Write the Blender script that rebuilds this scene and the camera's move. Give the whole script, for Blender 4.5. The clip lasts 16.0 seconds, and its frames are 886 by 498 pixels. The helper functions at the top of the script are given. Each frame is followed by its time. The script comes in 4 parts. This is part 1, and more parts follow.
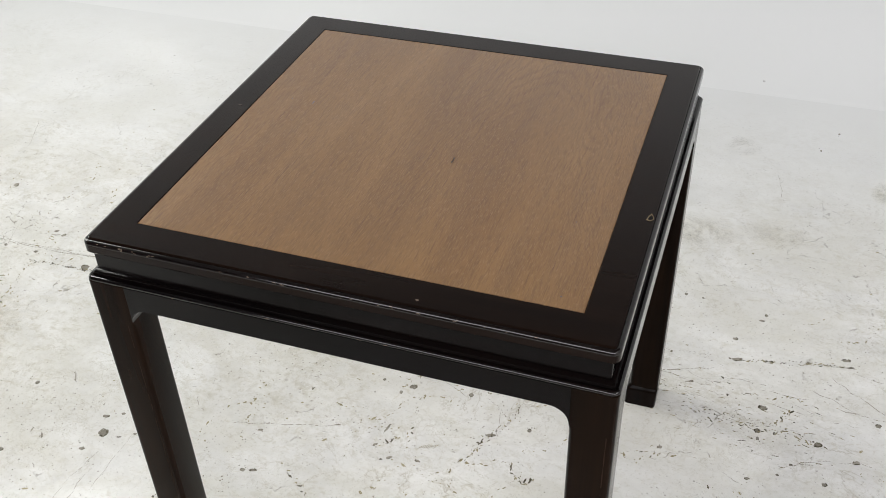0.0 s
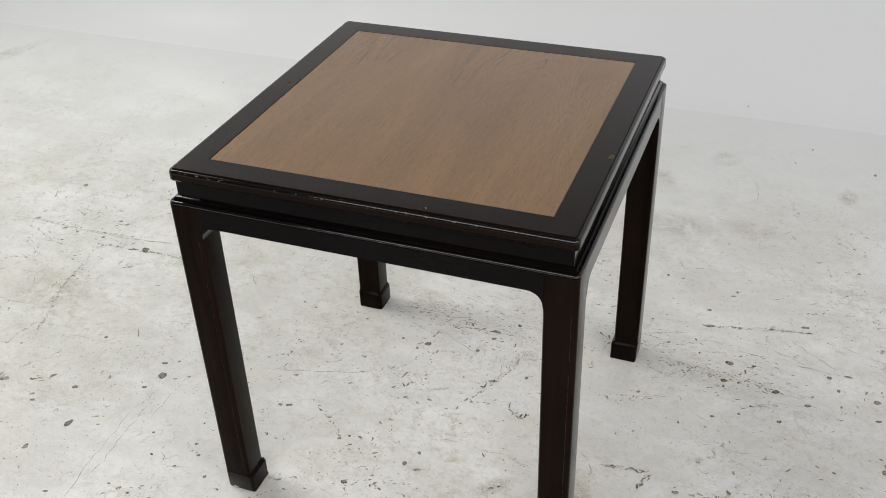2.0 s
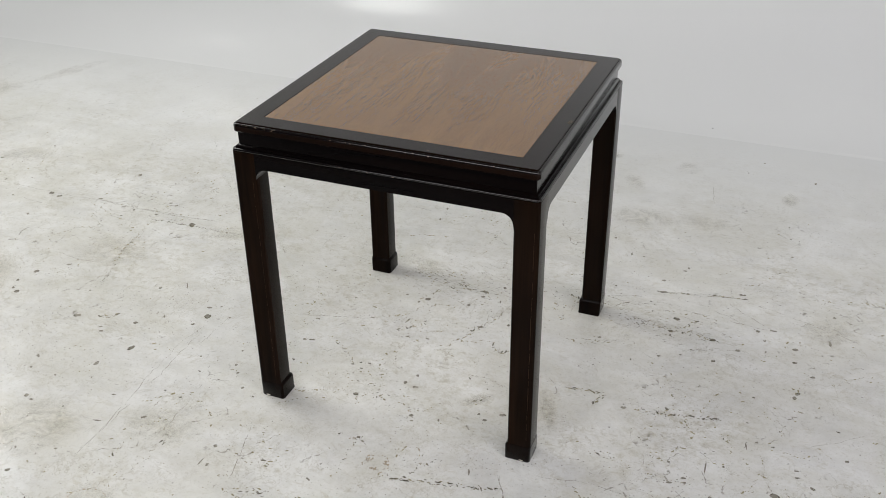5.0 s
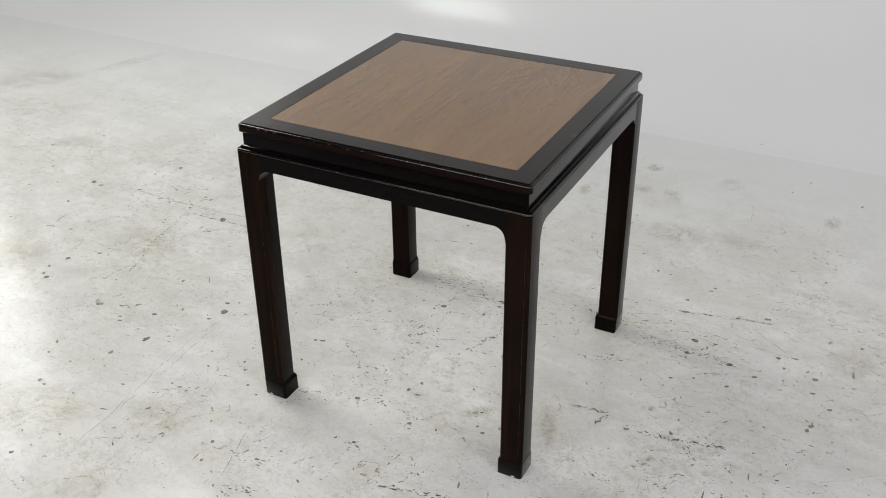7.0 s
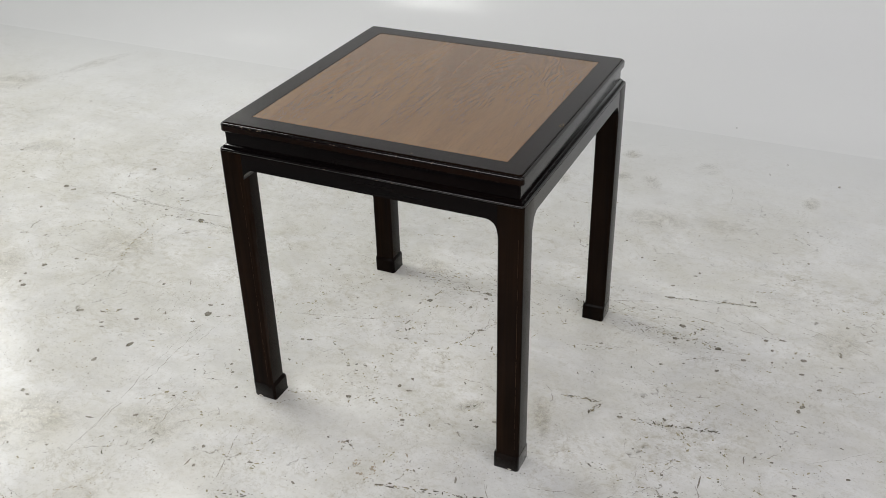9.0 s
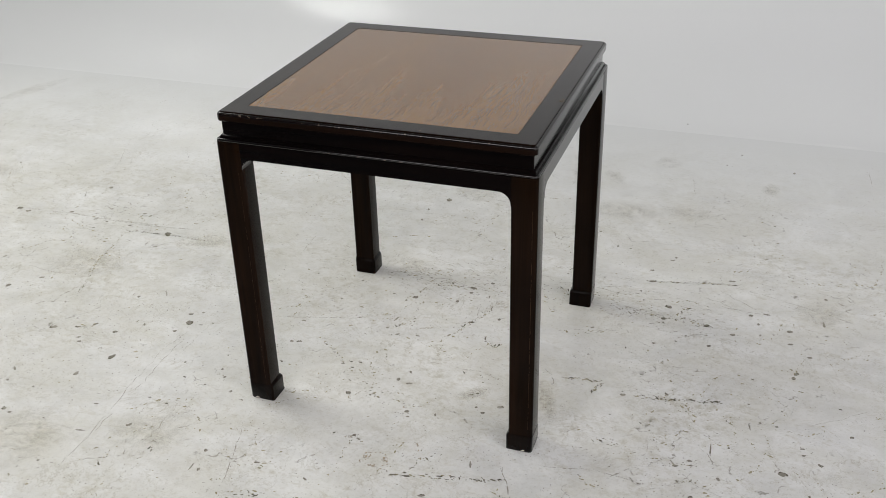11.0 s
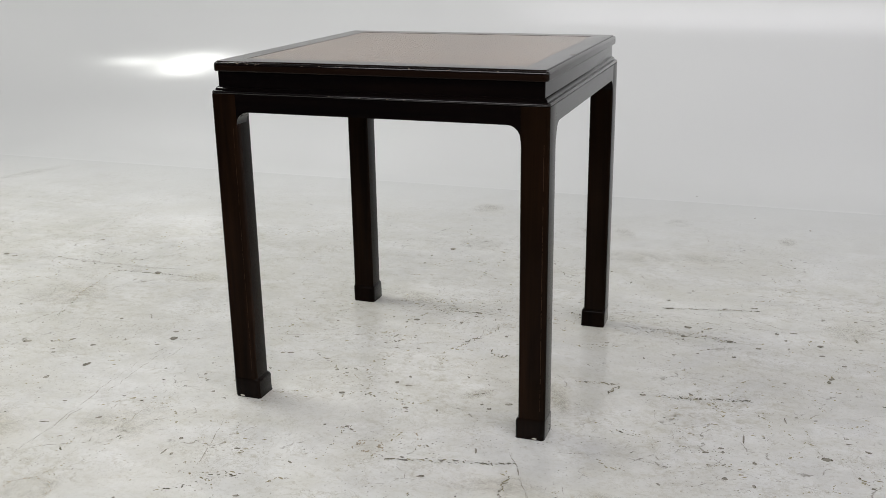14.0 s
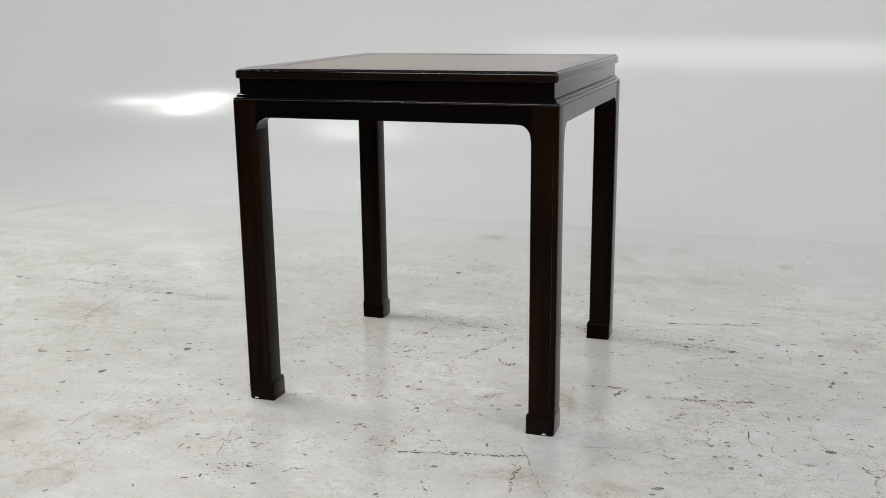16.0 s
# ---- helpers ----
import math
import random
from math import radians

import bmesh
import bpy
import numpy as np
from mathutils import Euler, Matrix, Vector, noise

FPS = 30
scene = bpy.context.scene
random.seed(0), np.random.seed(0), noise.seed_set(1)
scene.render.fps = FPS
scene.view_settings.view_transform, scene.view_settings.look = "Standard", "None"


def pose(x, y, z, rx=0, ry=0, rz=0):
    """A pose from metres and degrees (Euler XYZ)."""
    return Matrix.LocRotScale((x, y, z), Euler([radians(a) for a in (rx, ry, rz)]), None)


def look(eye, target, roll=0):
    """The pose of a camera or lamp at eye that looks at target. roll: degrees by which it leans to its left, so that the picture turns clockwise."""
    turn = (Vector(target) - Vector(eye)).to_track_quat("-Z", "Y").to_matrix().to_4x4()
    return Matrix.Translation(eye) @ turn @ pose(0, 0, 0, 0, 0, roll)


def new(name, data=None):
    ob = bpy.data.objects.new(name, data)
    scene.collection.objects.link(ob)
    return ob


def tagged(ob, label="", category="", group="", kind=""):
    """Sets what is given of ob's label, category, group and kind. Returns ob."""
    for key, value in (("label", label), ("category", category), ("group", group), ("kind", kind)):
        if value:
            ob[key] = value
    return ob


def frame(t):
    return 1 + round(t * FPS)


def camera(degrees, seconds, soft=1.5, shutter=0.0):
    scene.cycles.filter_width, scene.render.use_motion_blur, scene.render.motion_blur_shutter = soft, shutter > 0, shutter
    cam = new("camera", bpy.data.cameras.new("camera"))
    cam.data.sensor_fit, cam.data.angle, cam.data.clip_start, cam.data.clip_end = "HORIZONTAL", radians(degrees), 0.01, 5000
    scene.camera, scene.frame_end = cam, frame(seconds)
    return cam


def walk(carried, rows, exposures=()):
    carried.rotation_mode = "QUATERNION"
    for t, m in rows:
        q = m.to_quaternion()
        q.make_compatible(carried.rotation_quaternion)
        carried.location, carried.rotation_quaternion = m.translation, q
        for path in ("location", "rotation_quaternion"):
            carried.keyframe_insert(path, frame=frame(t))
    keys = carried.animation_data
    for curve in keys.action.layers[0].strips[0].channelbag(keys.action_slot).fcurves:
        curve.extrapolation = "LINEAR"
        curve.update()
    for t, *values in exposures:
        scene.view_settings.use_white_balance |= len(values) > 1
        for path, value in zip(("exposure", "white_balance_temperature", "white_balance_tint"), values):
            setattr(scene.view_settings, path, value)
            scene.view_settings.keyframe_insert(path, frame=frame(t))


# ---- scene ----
cam = camera(47.72, 16.0, soft=0.62)
PATH = [
    (0, (0.3757, -0.9826, 1.2826), (-0.1674, 0.4987, 0.0538), -1.86),
    (0.5, (0.4156, -1.0543, 1.288), (-0.1461, 0.443, 0.0871), -1.87),
    (1, (0.4509, -1.1358, 1.2936), (-0.1326, 0.379, 0.1248), -2.00),
    (1.5, (0.4866, -1.2191, 1.3021), (-0.1163, 0.3091, 0.162), -2.10),
    (2, (0.5199, -1.3014, 1.3068), (-0.0984, 0.2416, 0.1935), -2.12),
    (2.5, (0.5475, -1.3672, 1.3096), (-0.0808, 0.1875, 0.2187), -2.02),
    (3, (0.5714, -1.4731, 1.3177), (-0.056, 0.0987, 0.2516), -1.75),
    (3.5, (0.612, -1.5943, 1.3309), (-0.0127, -0.007, 0.2862), -1.56),
    (4, (0.6519, -1.6965, 1.3416), (0.0297, -0.0912, 0.3228), -1.18),
    (4.5, (0.6765, -1.7465, 1.3494), (0.0475, -0.138, 0.3408), -0.95),
    (7, (0.8418, -1.6468, 1.3605), (0.0397, -0.1167, 0.3531), -0.60),
    (7.5, (0.8398, -1.6464, 1.3612), (0.0309, -0.1202, 0.3523), -0.79),
    (8, (0.8439, -1.6397, 1.362), (0.042, -0.1138, 0.3469), -1.10),
    (8.5, (0.8352, -1.638, 1.3592), (0.0547, -0.1046, 0.3401), -1.34),
    (10.8, (0.6364, -1.7565, 1.2945), (0.0457, -0.1173, 0.3139), -1.47),
    (11, (0.6533, -1.7581, 1.265), (0.0619, -0.1053, 0.3061), -1.47),
    (11.5, (0.6761, -1.7584, 1.1887), (0.0789, -0.0784, 0.2822), -1.35),
    (12, (0.6679, -1.7695, 1.1023), (0.0606, -0.0606, 0.2605), -1.19),
    (12.5, (0.6648, -1.7739, 1.0246), (0.0459, -0.0378, 0.2475), -1.15),
    (13, (0.6609, -1.7766, 0.9393), (0.0347, -0.0144, 0.231), -1.02),
    (13.5, (0.6582, -1.7918, 0.8812), (0.0244, -0.0094, 0.2328), -0.90),
    (14, (0.6572, -1.8077, 0.8287), (0.0185, -0.0084, 0.2338), -0.85),
    (14.5, (0.6521, -1.827, 0.7888), (0.0095, -0.015, 0.2385), -0.83),
    (15, (0.6541, -1.8492, 0.7612), (0.0085, -0.0287, 0.244), -0.85),
    (15.5, (0.6566, -1.8734, 0.7439), (0.013, -0.0449, 0.2523), -0.78),
    (16, (0.6565, -1.8978, 0.7367), (0.0168, -0.0629, 0.2642), -0.64),
]
walk(cam, [(t, look(eye, target, roll)) for t, eye, target, roll in PATH],
     exposures=((0, -0.02), (1, -0.10), (2, -0.22), (3.5, -0.33), (4.5, -0.34), (16, -0.34)))

# ---- world and lights ----
world = bpy.data.worlds.new("world")
scene.world = world
world.use_nodes = True
world.node_tree.nodes["Background"].inputs[0].default_value = (0.8, 0.85, 0.9, 1)
world.node_tree.nodes["Background"].inputs[1].default_value = 0.02


def area_lamp(name, place, target, sx, sy, watts, colour):
    data = bpy.data.lights.new(name, "AREA")
    data.shape, data.size, data.size_y, data.energy, data.color = "RECTANGLE", sx, sy, watts, colour
    ob = new(name, data)
    ob.matrix_world = look(place, target)
    return ob


WARM, COOL = (0.98, 0.985, 0.94), (0.985, 0.97, 1.0)
# ceiling batten over the left of the set, mirrored in the curve of the backdrop, and its bulb
area_lamp("ceiling_batten", (-4.05, 0.05, 3.1), (-1.4, -0.1, 0), 1.0, 0.15, 50, WARM)
area_lamp("ceiling_bulb", (-4.60, 0.05, 3.08), (-4.3, 0.05, 0), 0.10, 0.10, 11, WARM)
# added fill from the left of the backdrop, standing in for daylight there
area_lamp("side_softbox", (-3.4, 0.5, 1.6), (0.0, -1.1, 0.0), 1.6, 1.3, 14, WARM).data.spread = radians(110)
# added unseen fill lamps: left rear, behind the camera, and right
area_lamp("ceiling_bank", (-2.3, 0.75, 3.12), (-0.2, -0.1, 0.0), 1.3, 1.0, 19, WARM).data.spread = radians(95)
area_lamp("ceiling_bank", (0.8, -3.6, 2.3), (0.6, 2.0, 2.8), 5.4, 1.7, 168, COOL)
area_lamp("ceiling_bank", (2.8, -1.3, 3.1), (1.1, -0.8, 0.0), 1.4, 1.4, 30, COOL).data.spread = radians(100)


# ---- materials ----
class Nodes:
    """A short way to write a node material."""

    def __init__(self, name):
        self.mat = bpy.data.materials.new(name)
        self.mat.use_nodes = True
        self.tree = self.mat.node_tree
        self.bsdf = self.tree.nodes["Principled BSDF"]

    def node(self, kind):
        return self.tree.nodes.new(kind)

    def put(self, value, socket):
        if isinstance(value, bpy.types.NodeSocket):
            self.tree.links.new(value, socket)
        else:
            socket.default_value = value

    def coords(self, scale=(1, 1, 1), rotate=(0, 0, 0), shift=(0, 0, 0)):
        g = self.node("ShaderNodeNewGeometry")
        m = self.node("ShaderNodeMapping")
        self.put(g.outputs["Position"], m.inputs[0])
        m.inputs["Scale"].default_value = scale
        m.inputs["Rotation"].default_value = rotate
        m.inputs["Location"].default_value = shift
        return m.outputs[0]

    def noise(self, vector, scale, detail=4, rough=0.55, distortion=0.0):
        n = self.node("ShaderNodeTexNoise")
        self.put(vector, n.inputs["Vector"])
        n.inputs["Scale"].default_value = scale
        n.inputs["Detail"].default_value = detail
        n.inputs["Roughness"].default_value = rough
        n.inputs["Distortion"].default_value = distortion
        return n.outputs["Fac"]

    def voronoi(self, vector, scale, feature="F1", randomness=1.0):
        n = self.node("ShaderNodeTexVoronoi")
        n.feature = feature
        self.put(vector, n.inputs["Vector"])
        n.inputs["Scale"].default_value = scale
        n.inputs["Randomness"].default_value = randomness
        return n.outputs["Distance"]

    def ramp(self, fac, *stops):
        """Stops of (place, colour or grey)."""
        n = self.node("ShaderNodeValToRGB")
        self.put(fac, n.inputs[0])
        e = n.color_ramp.elements
        while len(e) < len(stops):
            e.new(0.5)
        for el, (at, c) in zip(e, stops):
            el.position = at
            el.color = (c, c, c, 1) if isinstance(c, (int, float)) else (*c, 1)
        return n.outputs[0]

    def mix(self, fac, a, b):
        n = self.node("ShaderNodeMix")
        n.data_type = "RGBA"
        self.put(fac, n.inputs[0])
        for value, socket in ((a, n.inputs[6]), (b, n.inputs[7])):
            self.put((*value, 1) if isinstance(value, tuple) and len(value) == 3 else value, socket)
        return n.outputs[2]

    def math(self, op, a, b=0.0):
        n = self.node("ShaderNodeMath")
        n.operation = op
        self.put(a, n.inputs[0])
        self.put(b, n.inputs[1])
        return n.outputs[0]

    def bump(self, height, strength, distance=0.001, normal=None):
        n = self.node("ShaderNodeBump")
        n.inputs["Strength"].default_value = strength
        n.inputs["Distance"].default_value = distance
        self.put(height, n.inputs["Height"])
        if normal is not None:
            self.put(normal, n.inputs["Normal"])
        return n.outputs[0]

    def done(self, colour, rough, normal=None, coat=0.0, coat_rough=0.1, specular=0.5):
        s = self.bsdf.inputs
        self.put((*colour, 1) if isinstance(colour, tuple) and len(colour) == 3 else colour, s["Base Color"])
        self.put(rough, s["Roughness"])
        if normal is not None:
            self.put(normal, s["Normal"])
        s["Coat Weight"].default_value = coat
        s["Coat Roughness"].default_value = coat_rough
        if not s["Specular IOR Level"].is_linked:
            s["Specular IOR Level"].default_value = specular
        return self.mat


CLEAN = (0.775, 0.783, 0.780)


def floor_paint():
    """White studio floor paint with scuffs, yellowed smears, grey wear and fine specks."""
    m = Nodes("floor_paint")
    p = m.coords()
    base = m.mix(m.ramp(m.noise(p, 1.1, 5, 0.6), (0.35, 0), (0.65, 1)), (0.650, 0.646, 0.615), (0.728, 0.725, 0.70))
    # cloudy roller and mop marks
    mop = m.noise(m.coords((1.0, 3.2, 1), (0, 0, 0.25)), 3.0, 6, 0.65, 0.6)
    base = m.mix(m.ramp(mop, (0.42, 0), (0.62, 0.6)), base, (0.80, 0.80, 0.785))
    # grey clouds a hand wide: rubbed paint, partly soft shadow put into the colour
    cloudy = m.ramp(m.noise(m.coords((1, 1, 1), (0, 0, 0), (8, 3, 0)), 9.0, 5, 0.6, 0.5), (0.46, 0), (0.70, 1))
    base = m.mix(m.math("MULTIPLY", cloudy, 0.58), base, (0.58, 0.578, 0.56))
    # large olive-white clouds of yellowed paint
    aged = m.ramp(m.noise(m.coords((1, 1.4, 1), (0, 0, 0.3), (5, 1, 0)), 3.4, 6, 0.66, 0.9), (0.42, 0), (0.66, 1))
    base = m.mix(m.math("MULTIPLY", aged, 0.64), base, (0.605, 0.592, 0.525))
    # yellow-brown smears in patches
    patch = m.ramp(m.noise(p, 2.6, 5, 0.65), (0.48, 0), (0.66, 1))
    smear = m.ramp(m.noise(m.coords((1, 1.3, 1), (0, 0, 0.5)), 34.0, 8, 0.82, 0.25), (0.49, 0), (0.62, 1))
    base = m.mix(m.math("MULTIPLY", m.math("MULTIPLY", patch, smear), 0.66), base, (0.41, 0.375, 0.275))
    # grey rubbed traffic film
    film = m.ramp(m.noise(p, 6.5, 7, 0.72, 0.8), (0.52, 0), (0.75, 1))
    base = m.mix(m.math("MULTIPLY", film, 0.22), base, (0.42, 0.42, 0.405))
    # fine mottling of worn paint
    fine = m.ramp(m.noise(p, 75.0, 4, 0.75), (0.38, 0), (0.66, 1))
    base = m.mix(m.math("MULTIPLY", fine, 0.18), base, (0.50, 0.49, 0.465))
    gritty = m.ramp(m.noise(m.coords((1, 1, 1), (0, 0, 0.3), (1, 2, 0)), 190.0, 3, 0.7), (0.58, 0), (0.72, 1))
    base = m.mix(m.math("MULTIPLY", gritty, 0.38), base, (0.33, 0.31, 0.25))
    # thin olive strokes of old dirt in the roller grain, lying two ways
    for turn, shift, low in ((0.25, 0.0, 0.545), (-0.5, 4.0, 0.565), (1.2, 9.0, 0.575)):
        stroke = m.ramp(m.noise(m.coords((1, 1.7, 1), (0, 0, turn), (shift, shift, 0)), 34.0, 7, 0.74, 1.0), (low, 0), (low + 0.09, 1))
        area = m.ramp(m.noise(m.coords((1, 1, 1), (0, 0, 0), (shift, 2, 0)), 3.2, 4, 0.65), (0.38, 0.15), (0.62, 1))
        base = m.mix(m.math("MULTIPLY", m.math("MULTIPLY", stroke, area), 0.34), base, (0.41, 0.365, 0.25))
    # tiny specks of dirt, gathered in clouds
    cloud = m.ramp(m.noise(p, 3.4, 3, 0.6), (0.42, 0), (0.62, 1))
    dots = m.ramp(m.voronoi(m.coords((1, 1, 0)), 42.0), (0.05, 1), (0.11, 0))
    some = m.ramp(m.noise(m.coords((1, 1, 1), (0, 0, 0), (3, 5, 0)), 30.0, 2), (0.52, 0), (0.58, 1))
    dots = m.math("MULTIPLY", m.math("MULTIPLY", dots, some), m.math("ADD", m.math("MULTIPLY", cloud, 0.6), 0.25))
    base = m.mix(dots, base, (0.16, 0.15, 0.13))
    pepper = m.ramp(m.voronoi(m.coords((1, 1, 0), (0, 0, 0.7), (0.3, 0.7, 0)), 125.0), (0.08, 1), (0.22, 0))
    where = m.ramp(m.noise(m.coords((1, 1, 1), (0, 0, 0), (7, 1, 0)), 5.0, 6, 0.75), (0.45, 0), (0.58, 1))
    thin = m.ramp(m.noise(m.coords((1, 1, 1), (0, 0, 0), (2, 9, 0)), 85.0, 2), (0.47, 0), (0.54, 1))
    base = m.mix(m.math("MULTIPLY", m.math("MULTIPLY", pepper, thin), m.math("MULTIPLY", where, 1.0)), base, (0.13, 0.11, 0.085))
    # hairline cracks and curled flakes of paint
    wander = m.node("ShaderNodeVectorMath")
    wander.operation = "MULTIPLY_ADD"
    twist = m.node("ShaderNodeTexNoise")
    m.put(p, twist.inputs["Vector"])
    twist.inputs["Scale"].default_value = 14.0
    twist.inputs["Detail"].default_value = 4
    m.put(twist.outputs["Color"], wander.inputs[0])
    wander.inputs[1].default_value = (0.09, 0.09, 0)
    m.put(m.coords((1, 1, 0), (0, 0, 0.4)), wander.inputs[2])
    for scale, width, where, low, amount in ((5.0, 0.008, 5.0, 0.54, 0.75), (17.0, 0.022, 3.0, 0.56, 0.8)):
        crack = m.ramp(m.voronoi(wander.outputs[0], scale, "DISTANCE_TO_EDGE"), (0.0, 1), (width, 0))
        broken = m.ramp(m.noise(m.coords((1, 1, 1), (0, 0, 0), (scale, 0, 0)), where, 5, 0.75), (low, 0), (low + 0.05, 1))
        gaps = m.ramp(m.noise(m.coords((1, 1, 1), (0, 0, 0), (0, scale, 0)), 55.0, 2), (0.46, 0), (0.54, 1))
        base = m.mix(m.math("MULTIPLY", m.math("MULTIPLY", crack, m.math("MULTIPLY", broken, gaps)), amount), base, (0.17, 0.15, 0.12))
    # lifted rims of old paint skins
    for scale, low, amount in ((5.0, 0.50, 0.55), (13.0, 0.48, 0.5), (30.0, 0.50, 0.5)):
        skin = m.noise(m.coords((1, 1, 1), (0, 0, 0), (scale, 3, 0)), scale, 6, 0.68, 0.5)
        rim = m.ramp(m.math("ABSOLUTE", m.math("SUBTRACT", skin, 0.5)), (0.0, 1), (0.010, 0))
        worn = m.ramp(m.noise(m.coords((1, 1, 1), (0, 0, 0), (1, scale, 0)), 4.5, 5, 0.7), (low, 0), (low + 0.12, 1))
        base = m.mix(m.math("MULTIPLY", m.math("MULTIPLY", rim, worn), amount), base, (0.36, 0.325, 0.245))
    drag = m.ramp(m.noise(m.coords((2.2, 60, 1), (0, 0, 0.12)), 3.0, 3, 0.6), (0.68, 0), (0.76, 1))
    base = m.mix(m.math("MULTIPLY", m.math("MULTIPLY", drag, cloud), 0.28), base, (0.3, 0.29, 0.27))
    # fewer feet reach the foot of the backdrop
    apart = m.node("ShaderNodeSeparateXYZ")
    m.put(p, apart.inputs[0])
    reach = m.math("ADD", apart.outputs[1], m.math("MULTIPLY", m.noise(p, 2.0, 3, 0.6), 0.5))
    fresh = m.ramp(m.math("MULTIPLY", reach, 0.5), (0.40, 0), (0.62, 0.45), (0.84, 1))
    base = m.mix(fresh, base, CLEAN)
    rough = m.mix(fresh, m.ramp(m.noise(p, 5.0, 6, 0.7), (0.3, 0.11), (0.7, 0.22)), (0.185, 0.185, 0.185))
    n = m.bump(m.noise(p, 24.0, 5, 0.6), 0.08, 0.002)
    n = m.bump(m.noise(p, 150.0, 4, 0.75), 0.22, 0.0006, n)
    return m.done(base, rough, n, 0.0, 0.2, 0.5)


def wall_paint():
    """Satin white paint of the backdrop, with a few specks and a painted glint along its foot."""
    m = Nodes("backdrop_paint")
    p = m.coords()
    base = m.mix(m.ramp(m.noise(p, 0.7, 2, 0.5), (0.3, 0), (0.7, 1)), (0.795, 0.803, 0.803), (0.82, 0.826, 0.824))
    dots = m.ramp(m.voronoi(m.coords((1, 0.6, 1)), 7.0), (0.016, 1), (0.03, 0))
    some = m.ramp(m.noise(p, 7.0, 2), (0.5, 0), (0.54, 1))
    base = m.mix(m.math("MULTIPLY", m.math("MULTIPLY", dots, some), 0.75), base, (0.2, 0.19, 0.17))
    apart = m.node("ShaderNodeSeparateXYZ")
    m.put(p, apart.inputs[0])
    # broken pale line at the seam: an edge glint put into the colour
    off = m.math("ABSOLUTE", m.math("SUBTRACT", apart.outputs[1], 1.424))
    seam_glint = m.ramp(off, (0.004, 1), (0.010, 0))
    kept = m.ramp(m.noise(m.coords((1, 0.2, 1)), 4.0, 4, 0.6), (0.46, 0), (0.62, 1))
    here = m.ramp(m.math("ADD", m.math("MULTIPLY", apart.outputs[0], 0.5), 0.5), (0.45, 0.4), (0.75, 1))
    base = m.mix(m.math("MULTIPLY", m.math("MULTIPLY", seam_glint, kept), m.math("MULTIPLY", here, 0.7)), base, (0.86, 0.865, 0.86))
    n = m.bump(m.noise(p, 160.0, 2, 0.5), 0.04, 0.0003)
    return m.done(base, 0.175, n, 0.0, 0.2, 0.45)


def soft_stain():
    """Old grease and mop stains, thinning out to nothing at the rim."""
    m = Nodes("faded_stain")
    a = m.node("ShaderNodeAttribute")
    a.attribute_name = "fade"
    p = m.coords()
    blot = m.ramp(m.noise(p, 17.0, 8, 0.78, 0.6), (0.38, 0), (0.56, 1))
    grit = m.ramp(m.noise(p, 120.0, 4, 0.7), (0.35, 0.35), (0.65, 1))
    m.put(m.math("MULTIPLY", m.math("MULTIPLY", a.outputs["Fac"], blot), m.math("MULTIPLY", grit, 0.55)), m.bsdf.inputs["Alpha"])
    c = m.mix(m.node("ShaderNodeObjectInfo").outputs["Random"], (0.50, 0.435, 0.29), (0.53, 0.485, 0.33))
    return m.done(c, 0.22)


def plain_paint(name, colour, rough):
    m = Nodes(name)
    p = m.coords()
    c = m.mix(m.ramp(m.noise(p, 1.5, 5, 0.6), (0.3, 0), (0.7, 1)), tuple(v * 0.9 for v in colour), colour)
    return m.done(c, rough, m.bump(m.noise(p, 60.0, 4), 0.1, 0.001))


def lacquer(name, tint, grain, along, gloss=0.05, sheen=0.5, low=0.13, high=0.2):
    """Espresso lacquer over mahogany; the brown wood shows faintly through in streaks along the grain."""
    m = Nodes(name)
    stretch = {"x": (1.2, 26, 26), "y": (26, 1.2, 26), "z": (26, 26, 1.2)}[along]
    streak = m.noise(m.coords(stretch), 2.2, 5, 0.6, 0.3)
    big = m.noise(m.coords(), 5.0, 4, 0.6)
    c = m.mix(m.math("MULTIPLY", m.ramp(streak, (0.35, 0), (0.7, 1)), m.ramp(big, (0.3, 0.35), (0.7, 1.0))), tint, grain)
    nick = m.ramp(m.voronoi(m.coords((1, 1, 1), (0.3, 0.2, 0.1)), 34.0), (0.02, 1), (0.05, 0))
    few = m.ramp(m.noise(m.coords(), 21.0, 2), (0.66, 0), (0.69, 1))
    c = m.mix(m.math("MULTIPLY", m.math("MULTIPLY", nick, few), 0.6), c, (0.16, 0.10, 0.06))
    rough = m.ramp(m.noise(m.coords(), 9.0, 5, 0.7), (0.3, low), (0.75, high))
    n = m.bump(streak, 0.02, 0.0004)
    facing = m.node("ShaderNodeLayerWeight")
    facing.inputs["Blend"].default_value = 0.5
    level = m.ramp(facing.outputs["Facing"], (0.15, gloss), (0.35, gloss + (sheen - gloss) * 0.08), (0.48, gloss + (sheen - gloss) * 0.4), (0.66, sheen))
    m.put(level, m.bsdf.inputs["Specular IOR Level"])
    return m.done(c, rough, n, 0.0, 0.12)


